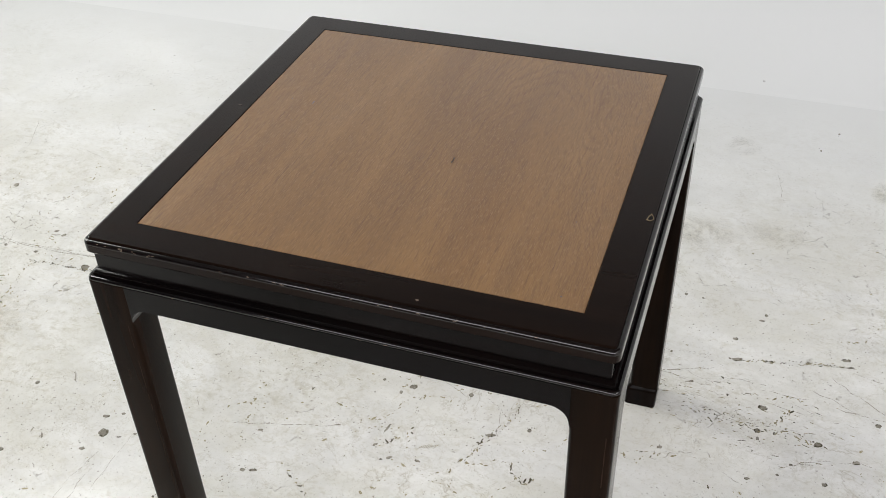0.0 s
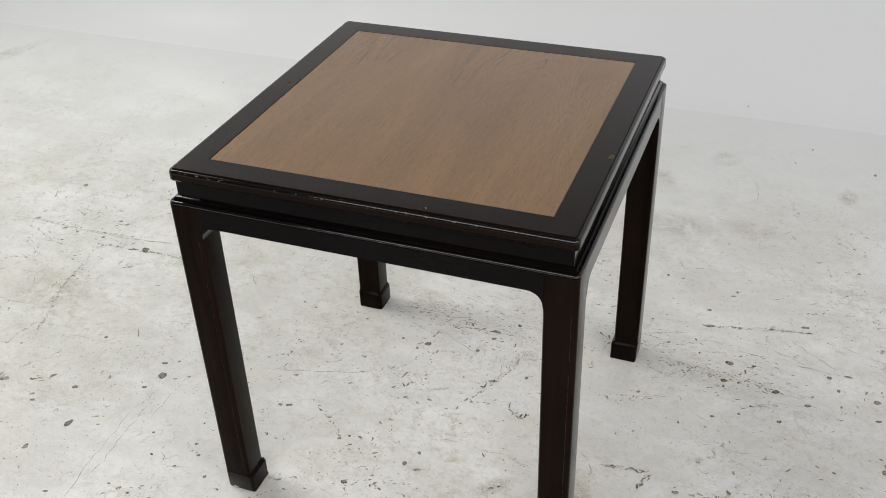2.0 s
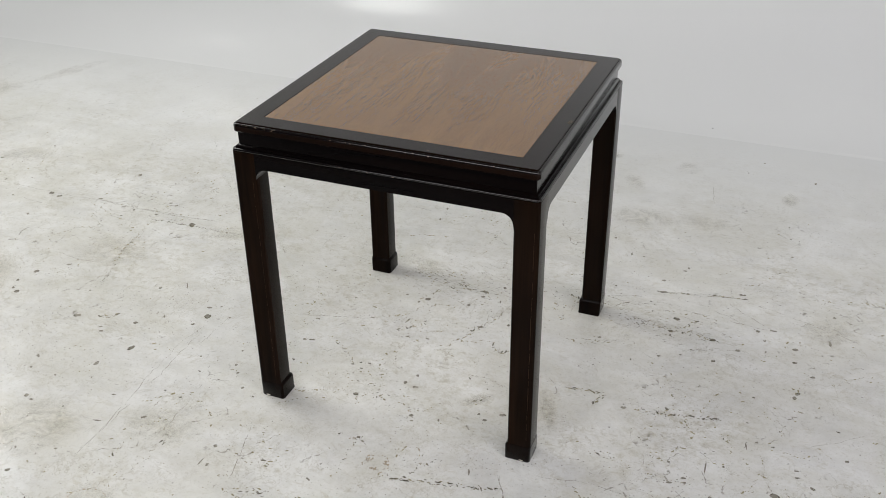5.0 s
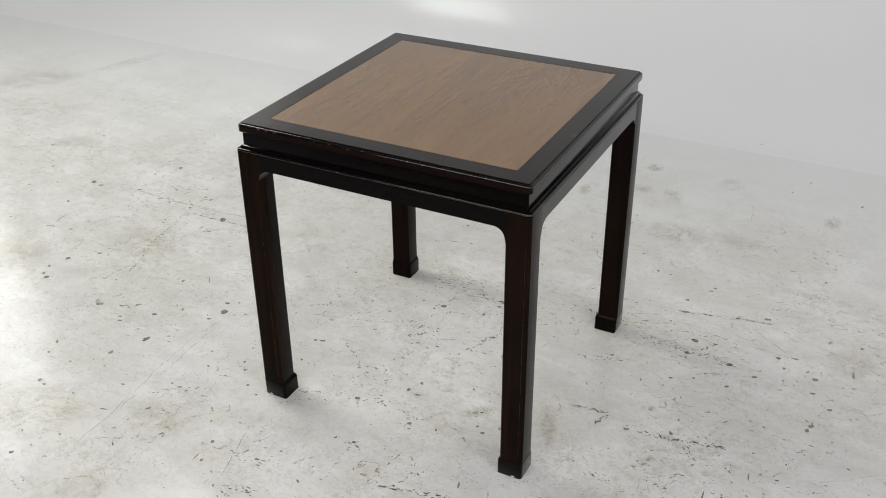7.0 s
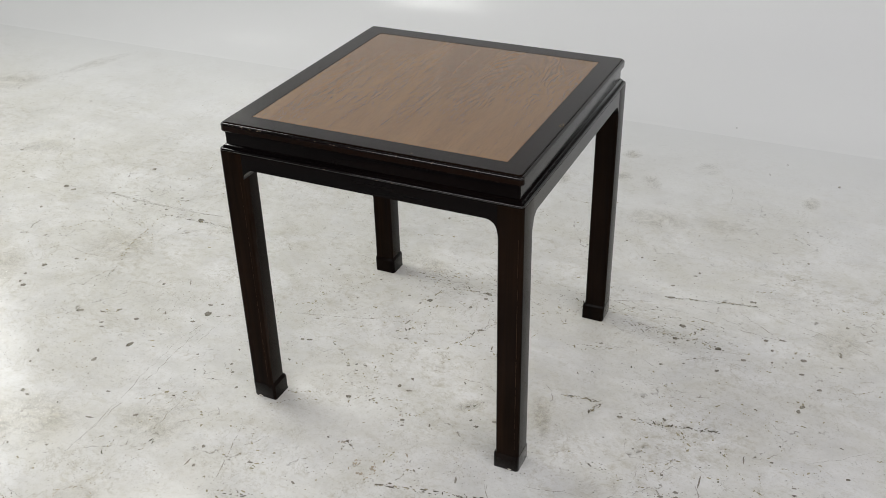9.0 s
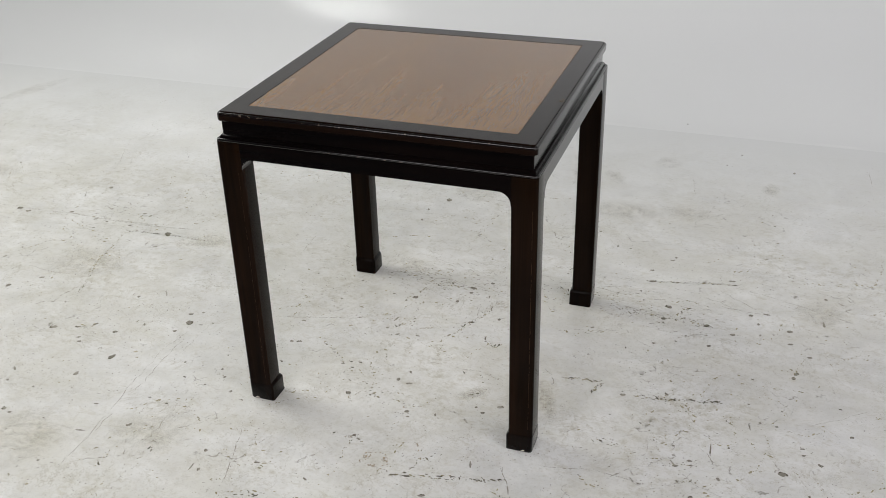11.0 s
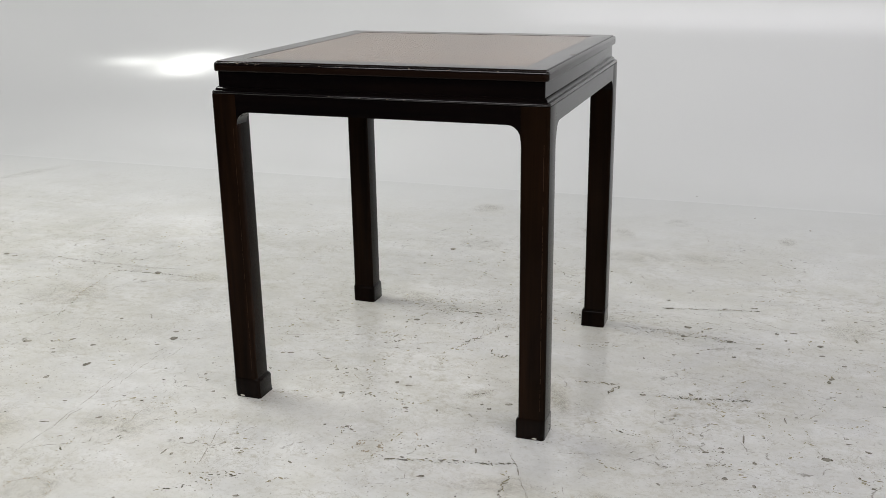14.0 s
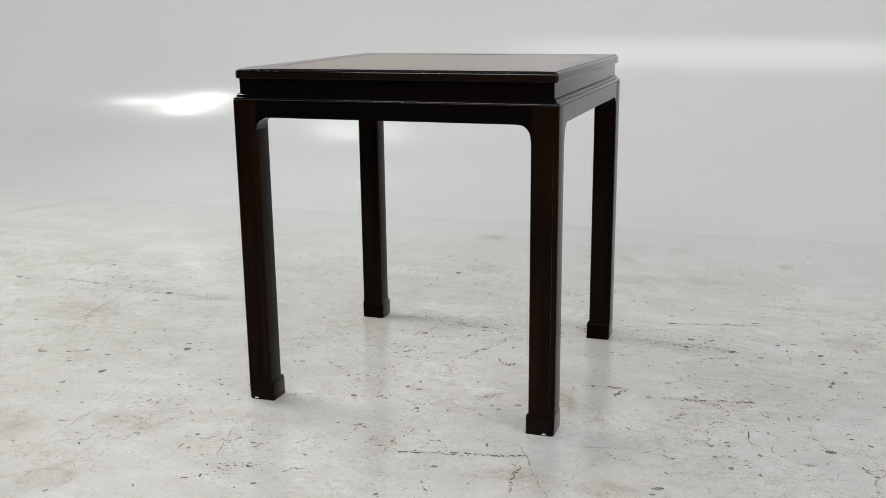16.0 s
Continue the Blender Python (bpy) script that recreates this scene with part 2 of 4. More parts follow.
def veneer():
    """Walnut-brown mahogany veneer, grain along y, with open pores, soft ribbon figure and pale flecks."""
    m = Nodes("mahogany_veneer")
    lean = (0, 0, -0.07)
    broad = m.noise(m.coords((1, 0.16, 1), lean), 8.0, 4, 0.55, 0.8)
    wood = m.ramp(broad, (0.28, (0.176, 0.085, 0.026)), (0.5, (0.212, 0.107, 0.033)), (0.72, (0.252, 0.134, 0.045)))
    ribbon = m.ramp(m.noise(m.coords((1, 0.06, 1), lean), 36.0, 4, 0.6, 0.5), (0.38, 0), (0.66, 1))
    wood = m.mix(m.math("MULTIPLY", ribbon, 0.27), wood, (0.118, 0.058, 0.024))
    # nested arches of the heart figure, legs running towards the front edge
    split = m.node("ShaderNodeSeparateXYZ")
    m.put(m.coords(), split.inputs[0])
    drift = m.math("MULTIPLY", m.math("SUBTRACT", m.noise(m.coords((1, 0.4, 1)), 9.0, 3, 0.6), 0.5), 0.10)
    aside = m.math("ADD", m.math("SUBTRACT", split.outputs[0], 0.115), drift)
    arch = m.math("ADD", split.outputs[1], m.math("MULTIPLY", m.math("MULTIPLY", aside, aside), 34.0))
    lines = m.math("SINE", m.math("MULTIPLY", m.math("ADD", arch, m.math("MULTIPLY", m.noise(m.coords((1, 0.3, 1), lean), 30.0, 3, 0.6), 0.03)), 190.0))
    span = m.ramp(m.math("ABSOLUTE", aside), (0.10, 1), (0.17, 0))
    far = m.ramp(m.math("ADD", arch, m.math("MULTIPLY", m.noise(m.coords(), 6.0, 2), 0.2)), (0.16, 0), (0.34, 1))
    amount = m.math("MULTIPLY", m.math("MULTIPLY", m.ramp(lines, (0.1, 0), (0.95, 1)), span), m.math("MULTIPLY", far, 0.29))
    wood = m.mix(amount, wood, (0.105, 0.050, 0.020))
    # short dark dashes of open grain
    dash = m.ramp(m.noise(m.coords((1, 0.045, 1), (0, 0, -0.10), (0.7, 0.2, 0)), 260.0, 3, 0.6), (0.60, 0), (0.70, 1))
    wood = m.mix(m.math("MULTIPLY", dash, 0.45), wood, (0.085, 0.042, 0.018))
    pores = m.ramp(m.noise(m.coords((1, 0.07, 1), lean), 800.0, 2, 0.6), (0.48, 0), (0.62, 1))
    wood = m.mix(m.math("MULTIPLY", pores, 0.30), wood, (0.07, 0.034, 0.017))
    fleck = m.ramp(m.noise(m.coords((1, 0.13, 1), (0, 0, -0.09), (0.3, 0.1, 0)), 820.0, 2, 0.6), (0.54, 0), (0.68, 1))
    wood = m.mix(m.math("MULTIPLY", fleck, 0.32), wood, (0.34, 0.20, 0.085))
    return m.done(wood, 0.26, None, 0.6, 0.24, 0.5)


def ragged(name, dark, light, scale, cut):
    """Chipped or stained patches, eaten away at the rim by noise and varied from patch to patch."""
    m = Nodes(name)
    g = m.node("ShaderNodeNewGeometry")
    p = m.coords()
    own = m.math("MULTIPLY", g.outputs["Random Per Island"], 0.6)
    grain = m.ramp(m.noise(p, scale * 1.7, 3, 0.6), (0.35, 0), (0.7, 0.45))
    c = m.mix(m.math("MAXIMUM", own, grain), dark, light)
    m.put(m.ramp(m.noise(p, scale, 4, 0.7), (cut - 0.02, 0), (cut + 0.02, 1)), m.bsdf.inputs["Alpha"])
    return m.done(c, 0.75, None, 0.0, 0.1, 0.12)


FLOOR = floor_paint()
WALL = wall_paint()
CEILING = plain_paint("ceiling_paint", (0.14, 0.14, 0.14), 0.8)
DARK = plain_paint("charcoal_wall_paint", (0.035, 0.035, 0.037), 0.8)
LACQUER_TOP = lacquer("lacquer_of_the_top", (0.0060, 0.0035, 0.0027), (0.0125, 0.0065, 0.0042), "x", 0.04, 0.42)
# same lacquer, darkened for aprons and fascia: shade under the top in the colour
LACQUER_DARK_X = lacquer("dark_lacquer_along_x", (0.0020, 0.0016, 0.0017), (0.0055, 0.0033, 0.0027), "x")
LACQUER_DARK_Y = lacquer("dark_lacquer_along_y", (0.0020, 0.0016, 0.0017), (0.0055, 0.0033, 0.0027), "y")
LACQUER_Z = lacquer("lacquer_upright", (0.0042, 0.0025, 0.0016), (0.0165, 0.0078, 0.0038), "z", 0.03, 0.09)
LACQUER_FOOT = lacquer("lacquer_of_the_feet", (0.0032, 0.0023, 0.0019), (0.011, 0.0058, 0.0036), "z", 0.04, 0.45)
LACQUER_EDGE = lacquer("polished_lacquer_edge", (0.0036, 0.0030, 0.0032), (0.0085, 0.0048, 0.0038), "x", 0.5, 0.6, 0.05, 0.10)
VENEER = veneer()
KNOT = plain_paint("dark_knot", (0.045, 0.022, 0.012), 0.5)
BARE = plain_paint("bare_chipped_wood", (0.17, 0.125, 0.065), 0.7)
SCUFF_WOOD = plain_paint("rubbed_lacquer", (0.20, 0.15, 0.11), 0.5)
PALE = plain_paint("pale_worn_edge", (0.62, 0.58, 0.5), 0.7)
CHIP = ragged("bare_dark_concrete", (0.042, 0.037, 0.026), (0.26, 0.235, 0.17), 300.0, 0.41)
PIT = ragged("grey_concrete_pit", (0.17, 0.158, 0.13), (0.38, 0.355, 0.30), 220.0, 0.36)
ARRIS_LINE = ragged("worn_highlit_arris", (0.032, 0.0155, 0.0072), (0.018, 0.0088, 0.0046), 60.0, 0.45)
SCRATCH = ragged("grey_scratch", (0.24, 0.22, 0.18), (0.48, 0.46, 0.41), 140.0, 0.48)
FLECK = ragged("olive_paint_fleck", (0.175, 0.152, 0.085), (0.45, 0.405, 0.27), 260.0, 0.42)
RUST = ragged("brown_stain", (0.28, 0.215, 0.145), (0.56, 0.50, 0.40), 150.0, 0.51)
STAIN = soft_stain()
OUTER = plain_paint("unseen_dark_floor", (0.06, 0.06, 0.06), 0.7)


# ---- building helpers ----
def mesh_object(name, bm, material, parent=None, label=""):
    me = bpy.data.meshes.new(name)
    bmesh.ops.recalc_face_normals(bm, faces=bm.faces)
    bm.to_mesh(me)
    bm.free()
    me.materials.append(material)
    ob = new(name, me)
    if parent is not None:
        ob.parent = parent
    if label:
        tagged(ob, label)
    return ob


def smooth(ob, degrees=35):
    for f in ob.data.polygons:
        f.use_smooth = True
    ob.data.set_sharp_from_angle(angle=radians(degrees))
    return ob


def quad_strip(bm, rings, closed_u=True, closed_v=False):
    """Faces between rows of vertices."""
    rows = [[bm.verts.new(p) for p in ring] for ring in rings]
    n = len(rows[0])
    last = len(rows) if closed_v else len(rows) - 1
    for i in range(last):
        a, b = rows[i], rows[(i + 1) % len(rows)]
        for j in range(n if closed_u else n - 1):
            k = (j + 1) % n
            bm.faces.new((a[j], a[k], b[k], b[j]))
    return rows


def rounded_square(half, radius, z, steps=6):
    pts = []
    radius = max(radius, 0.0)
    for q, (sx, sy) in enumerate(((1, 1), (-1, 1), (-1, -1), (1, -1))):
        for s in range(steps + 1):
            a = radians(90 * q + 90 * s / steps)
            pts.append((sx * (half - radius) + radius * math.cos(a), sy * (half - radius) + radius * math.sin(a), z))
    return pts


def swept_ring(profile, outer, corner, steps=6):
    """A closed profile of (half width, z), swept round a square with rounded corners."""
    bm = bmesh.new()
    quad_strip(bm, [rounded_square(h, corner - (outer - h), z, steps) for h, z in profile], True, True)
    bmesh.ops.remove_doubles(bm, verts=bm.verts, dist=0.00002)
    return bm


def prism(outline, axis_from, axis_to, place):
    """An outline of (u, v) pairs extruded along w; place turns (u, v, w) into a point."""
    bm = bmesh.new()
    a = [bm.verts.new(place(u, v, axis_from)) for u, v in outline]
    b = [bm.verts.new(place(u, v, axis_to)) for u, v in outline]
    bm.faces.new(a)
    bm.faces.new(b[::-1])
    for i in range(len(a)):
        k = (i + 1) % len(a)
        bm.faces.new((a[i], b[i], b[k], a[k]))
    return bm


def arc(cx, cz, r, a0, a1, steps=8):
    return [(cx + r * math.cos(radians(a0 + (a1 - a0) * i / steps)), cz + r * math.sin(radians(a0 + (a1 - a0) * i / steps))) for i in range(steps + 1)]


# ---- the studio ----
X0, X1, Y0, Y1, TOP = -5.6, 3.6, -5.2, 1.41, 3.2
RADIUS = 0.66
DARK_EDGE = -1.35


def studio():
    def sheet(name, ya, yb, mat, label):
        bm = bmesh.new()
        nx, ny = 20, 12
        rows = [[(X0 + (X1 - X0) * i / nx, ya + (yb - ya) * j / ny, 0) for i in range(nx + 1)] for j in range(ny + 1)]
        quad_strip(bm, rows, False)
        quad_strip(bm, [[(x, y, -0.1) for x, y, z in rows[j]] for j in (0, ny)], False)
        tagged(mesh_object(name, bm, mat), label, "floor", kind="structure")

    sheet("floor", DARK_EDGE, Y1, FLOOR, "scuffed white painted concrete studio floor with dark paint chips")
    # added dark floor out of view, keeps white reflections off the legs
    sheet("floor_unpainted", Y0, DARK_EDGE, OUTER, "unseen dark grey floor behind the set, added to darken reflections")

    # backdrop: a low lip, the curve, then the upright wall
    prof = [(Y1, 0.0), (Y1 + 0.012, 0.0004)]
    n = 28
    for i in range(n + 1):
        a = radians(90 * i / n)
        prof.append((Y1 + 0.02 + RADIUS * math.sin(a), 0.0004 + RADIUS * (1 - math.cos(a))))
    yw = prof[-1][0]
    prof += [(yw, 1.4), (yw, TOP), (yw + 0.15, TOP), (yw + 0.15, -0.1), (Y1, -0.1)]
    bm = bmesh.new()
    xs = [X0 + (X1 - X0) * i / 24 for i in range(25)]
    quad_strip(bm, [[(x, p, q) for p, q in prof] for x in xs], True)
    wall = smooth(mesh_object("wall_north", bm, WALL), 50)
    tagged(wall, "satin white curved studio backdrop wall sweeping up from the floor", "backdrop", kind="structure")

    def slab(name, a, b, mat, label, category):
        bm = bmesh.new()
        bmesh.ops.create_cube(bm, size=1)
        for v in bm.verts:
            v.co = Vector([(p + q) / 2 + (q - p) * c for p, q, c in zip(a, b, v.co)])
        tagged(mesh_object(name, bm, mat), label, category, kind="structure")

    slab("wall_west", (X0 - 0.15, Y0, -0.1), (X0, yw + 0.15, TOP), WALL, "plain white painted studio side wall", "wall")
    slab("wall_east", (X1, Y0, -0.1), (X1 + 0.15, yw + 0.15, TOP), WALL, "plain white painted studio side wall", "wall")
    slab("wall_south", (X0 - 0.15, Y0 - 0.15, -0.1), (X1 + 0.15, Y0, TOP), DARK, "plain charcoal wall behind the set", "wall")
    slab("ceiling", (X0 - 0.15, Y0 - 0.15, TOP), (X1 + 0.15, yw + 0.15, TOP + 0.15), CEILING, "plain pale grey studio ceiling", "ceiling")


studio()

# ---- the side table ----
TABLE_TOP = 0.631
HALF_TOP, HALF_INLAY, HALF_LEG = 0.2970, 0.2525, 0.3010
LEG, FOOT_H, FOOT_OUT = 0.0472, 0.037, 0.0046
APRON_TOP, APRON_LOW, FILLET = 0.5748, 0.5447, 0.022
LIP, FASCIA, STEP = 0.018, 0.0437, 0.0505


def leg_outline(w, grow, inner=0.005):
    """Section of a leg whose outer corner is at (0, 0) and which runs to (w, w), with rounded arrises."""
    e = w + grow
    pts = arc(0.006, 0.006, 0.006, 180, 270, 6)
    pts += arc(e - inner, inner, inner, 270, 360, 5)
    pts += arc(e - 0.006, e - 0.006, 0.006, 0, 90, 4)
    pts += arc(inner, e - inner, inner, 90, 180, 5)
    return pts


def side_table():
    table = new("side_table")
    tagged(table, "square dark espresso lacquered side table with brown wood inlay top", "table")

    # top frame: rounded upper edge, small quirk, square underside
    t = TABLE_TOP
    lip = [(HALF_TOP - 0.0042 + 0.0042 * math.sin(radians(a)), t - 0.0060 + 0.0042 * math.cos(radians(a))) for a in range(0, 91, 15)]
    inner = HALF_TOP - 0.0048
    prof = [(HALF_INLAY, t - 0.014), (HALF_INLAY, t - 0.0006), (HALF_INLAY + 0.0006, t), (inner - 0.0016, t), (inner - 0.0003, t - 0.0007), (inner, t - 0.0020), (inner, t - 0.0072)]
    prof += [(HALF_TOP, t - 0.0072), (HALF_TOP, t - LIP + 0.0020), (HALF_TOP - 0.0012, t - LIP + 0.0002), (HALF_TOP - 0.010, t - LIP)]
    smooth(mesh_object("top_frame", swept_ring(prof, HALF_TOP, 0.0095), LACQUER_TOP, table, "dark espresso lacquered mitred frame"), 22)
    prof = [(inner + 0.0002, t - 0.0070), (inner + 0.0002, t - 0.0020)] + lip + [(HALF_TOP, t - 0.0070)]
    smooth(mesh_object("edge_bead", swept_ring(prof, HALF_TOP, 0.0095), LACQUER_EDGE, table, "glossy rounded black edge bead"), 40)

    # inlaid panel
    bm = bmesh.new()
    quad_strip(bm, [rounded_square(h, 0, z, 1) for h, z in ((HALF_INLAY - 0.0003, t - 0.013), (HALF_INLAY - 0.0003, t - 0.0009), (HALF_INLAY - 0.0008, t - 0.0004))], True)
    bmesh.ops.remove_doubles(bm, verts=bm.verts, dist=0.00002)
    bm.verts.ensure_lookup_table()
    for z in (t - 0.0004, t - 0.013):
        ring = sorted((v for v in bm.verts if abs(v.co.z - z) < 1e-5), key=lambda v: math.atan2(v.co.y, v.co.x))
        bm.faces.new(ring)
    panel = mesh_object("inlay_panel", bm, VENEER, table, "brown mahogany veneer panel with straight grain")

    # knots and small dents in the veneer
    for x, y, a, b in ((0.043, -0.030, 0.0013, 0.0075), (-0.177, 0.049, 0.0011, 0.005), (-0.208, 0.051, 0.0011, 0.0009), (-0.185, 0.0, 0.0009, 0.0008), (0.211, -0.109, 0.0011, 0.001), (0.225, -0.235, 0.0016, 0.001)):
        bm = bmesh.new()
        ring = [bm.verts.new((x + a * math.cos(q * 0.5236) * (0.7 + 0.3 * math.sin(3 * q)), y + b * math.sin(q * 0.5236), t - 0.0001)) for q in range(12)]
        bm.faces.new(ring)
        mesh_object("knot", bm, KNOT, panel)

    # recessed fascia under the top
    r = HALF_TOP - 0.0065
    prof = [(r, t - LIP), (r, t - FASCIA), (r - 0.02, t - FASCIA), (r - 0.02, t - LIP)]
    smooth(mesh_object("fascia", swept_ring(prof, HALF_TOP, 0.009), LACQUER_DARK_X, table), 40)

    # stepped moulding on top of the aprons
    h = HALF_LEG
    prof = [(r - 0.02, t - FASCIA), (r + 0.0004, t - FASCIA), (r + 0.0046, t - STEP + 0.0034), (r + 0.0050, t - STEP), (h - 0.0032, t - STEP), (h - 0.0032, APRON_TOP), (r - 0.02, APRON_TOP)]
    smooth(mesh_object("moulding", swept_ring(prof, h, 0.008), LACQUER_DARK_X, table), 30)
    prof = [(h - 0.0030, t - STEP)] + [(h - 0.0026 + 0.0030 * math.sin(radians(a)), t - STEP - 0.0030 + 0.0030 * math.cos(radians(a))) for a in range(0, 151, 25)]
    prof += [(h - 0.0014, APRON_TOP + 0.0005), (h - 0.0014, APRON_TOP), (h - 0.0030, APRON_TOP)]
    smooth(mesh_object("moulding_bead", swept_ring(prof, h, 0.008), LACQUER_EDGE, table), 30)

    # aprons with rounded spandrels
    c = HALF_LEG - LEG
    out = [(-c, APRON_TOP), (-c, APRON_LOW - FILLET)]
    out += arc(-c + FILLET, APRON_LOW - FILLET, FILLET, 180, 90, 9)[1:]
    out += arc(c - FILLET, APRON_LOW - FILLET, FILLET, 90, 0, 9)
    out += [(c, APRON_TOP)]
    for q in range(4):
        turn = Matrix.Rotation(radians(90 * q), 4, "Z")
        bm = prism(out, -HALF_LEG, -HALF_LEG + 0.034, lambda u, v, w: turn @ Vector((u, w, v)))
        bmesh.ops.bevel(bm, geom=[e for e in bm.edges if len({round(v.co.z, 4) for v in e.verts}) >= 1 and all(abs(max(abs(v.co.x), abs(v.co.y)) - HALF_LEG) < 1e-4 and v.co.z < APRON_TOP - 0.002 for v in e.verts) and len({f.normal.to_tuple(2) for f in e.link_faces}) > 1], offset=0.0038, segments=3, affect="EDGES")
        smooth(mesh_object("apron", bm, LACQUER_DARK_X if q % 2 == 0 else LACQUER_DARK_Y, table), 40)

    # legs with block feet that step out on the inner sides
    for sx, sy in ((-1, -1), (1, -1), (1, 1), (-1, 1)):
        def corner(u, v, w, sx=sx, sy=sy):
            return Vector((sx * (HALF_LEG - u), sy * (HALF_LEG - v), w))

        bm = bmesh.new()
        spring = APRON_LOW - FILLET
        rows = quad_strip(bm, [[corner(u, v, z) for u, v in leg_outline(LEG, 0, r)] for z, r in ((0.03, 0.005), (spring - 0.012, 0.005), (spring - 0.004, 0.003), (spring, 0.0003), (APRON_TOP, 0.0003))], True)
        bm.faces.new(rows[0])
        bm.faces.new(rows[-1])
        leg = smooth(mesh_object("leg", bm, LACQUER_Z, table), 40)
        bm = bmesh.new()
        rings = [(0.001, 0.0, 0.0055), (-0.0, 0.003, FOOT_OUT), (-0.0003, FOOT_H - 0.005, FOOT_OUT), (-0.0003, FOOT_H - 0.0015, FOOT_OUT - 0.0014), (-0.0002, FOOT_H + 0.002, FOOT_OUT - 0.0045), (0.0005, FOOT_H + 0.003, -0.0005)]
        rows = quad_strip(bm, [[corner(u + (o if u < 0.02 else 0), v + (o if v < 0.02 else 0), z) for u, v in leg_outline(LEG, g)] for o, z, g in rings], True)
        bm.faces.new(rows[0])
        bm.faces.new(rows[-1])
        smooth(mesh_object("foot", bm, LACQUER_FOOT, leg), 40)
    return table


side_table()


def worn_spots():
    """Nicks along the table's edges and feet, as small proud flakes of bare wood."""
    table = bpy.data.objects["side_table"]
    rng = random.Random(11)
    t, h = TABLE_TOP, HALF_TOP

    def flake(cx, cy, cz, along, across, length, width, mat, name):
        bm = bmesh.new()
        ring = []
        for k in range(9):
            q = k * math.tau / 9
            r = rng.uniform(0.6, 1.0)
            ring.append(bm.verts.new(Vector((cx, cy, cz)) + Vector(along) * (math.cos(q) * r * length) + Vector(across) * (math.sin(q) * r * width)))
        bm.faces.new(ring)
        return mesh_object(name, bm, mat, table)

    # the chip on the right-hand rail of the top
    bm = bmesh.new()
    bm.faces.new([bm.verts.new((h - 0.0105 + u, -0.078 + v, t + 0.0003)) for u, v in ((-0.004, -0.0055), (0.0005, -0.007), (0.0042, -0.003), (0.0035, 0.002), (0.0005, 0.0085), (-0.0022, 0.003))])
    mesh_object("chipped_spot", bm, BARE, table)
    bm = bmesh.new()
    bm.faces.new([bm.verts.new((h - 0.0102 + u, -0.0783 + v, t + 0.0006)) for u, v in ((-0.0026, -0.0042), (0.0006, -0.0052), (0.0030, -0.0022), (0.0018, 0.003), (0.0002, 0.005), (-0.0014, 0.002))])
    mesh_object("chipped_spot", bm, LACQUER_DARK_X, table)
    flake(-0.267, 0.015, t + 0.0003, (1, 0.3, 0), (0, 1, 0), 0.004, 0.0012, KNOT, "chipped_spot")
    flake(0.090, -0.283, t + 0.0003, (1, 0, 0), (0, 1, 0), 0.0022, 0.0018, SCUFF_WOOD, "chipped_spot")
    # rubbed nicks along the front lip and moulding
    worn = random.Random(31)
    for k in range(26):
        x = worn.uniform(-0.28, 0.07) if k < 20 else worn.uniform(0.07, 0.26)
        a = radians(worn.uniform(48, 80))
        place = (x, -(h - 0.0042 + 0.0044 * math.sin(a)), t - 0.0060 + 0.0044 * math.cos(a))
        flake(*place, (1, 0, 0), (0, -math.cos(a), -math.sin(a)), worn.uniform(0.0008, 0.0034), worn.uniform(0.0003, 0.0006), SCUFF_WOOD, "worn_nick")
    for x in (-0.19, -0.075, -0.02, 0.03, 0.06):
        flake(x, -HALF_LEG - 0.0006, t - STEP - 0.0034 + rng.uniform(-0.001, 0.001), (1, 0, 0), (0, 0.3, 0.6), rng.uniform(0.001, 0.004), 0.0006, SCUFF_WOOD, "worn_nick")
    # brown lines down the near legs' arrises: rubbed finish plus a painted edge highlight
    for x, width in ((HALF_LEG - 0.0085, 0.0016), (-HALF_LEG + LEG - 0.0075, 0.0012)):
        bm = bmesh.new()
        rows = []
        for k in range(41):
            z = 0.056 + 0.46 * k / 40
            w = width * rng.uniform(0.35, 1.0)
            c = x + rng.gauss(0, 0.0002)
            rows.append([(c - w / 2, -HALF_LEG - 0.0003, z), (c + w / 2, -HALF_LEG - 0.0003, z)])
        quad_strip(bm, rows, False)
        mesh_object("rubbed_line", bm, ARRIS_LINE, table)
    # pale wear under the toes
    for x, y, l in ((0.283, -HALF_LEG - 0.0003, 0.005), (-0.285, -HALF_LEG - 0.0003, 0.006)):
        flake(x, y, 0.0035, (1, 0, 0), (0, 0.2, 1), l, 0.0014, PALE, "worn_nick")


worn_spots()


# ---- marks in the floor paint ----
# chips: x, y, length and width in mm, turn; trails: spread, strength, way; hairlines: strength, way
CHIPS_1 = ((-1.362, 0.174, 11, 8, -45), (-1.488, 0.253, 8, 5, -44), (-1.352, 0.296, 14, 12, 25), (-1.388, 0.305, 16, 14, -36), (-1.586, 0.330, 9, 9, 25), (-1.711, 0.451, 11, 10, 25), (-1.613, 0.582, 10, 6, -46), (-0.756, -0.497, 8, 6, 26), (-0.776, -0.489, 11, 10, -44), (-0.767, -0.409, 7, 5, -45), (-0.838, -0.405, 7, 5, -44), (-0.852, -0.365, 14, 5, -44), (-0.782, -0.233, 9, 7, 19), (-0.795, -0.218, 9, 7, 19), (-0.879, -0.199, 16, 13, 19), (-1.094, -0.167, 12, 12, 26), (-0.790, -0.160, 13, 6, 53), (-1.116, -0.156, 9, 7, -44))
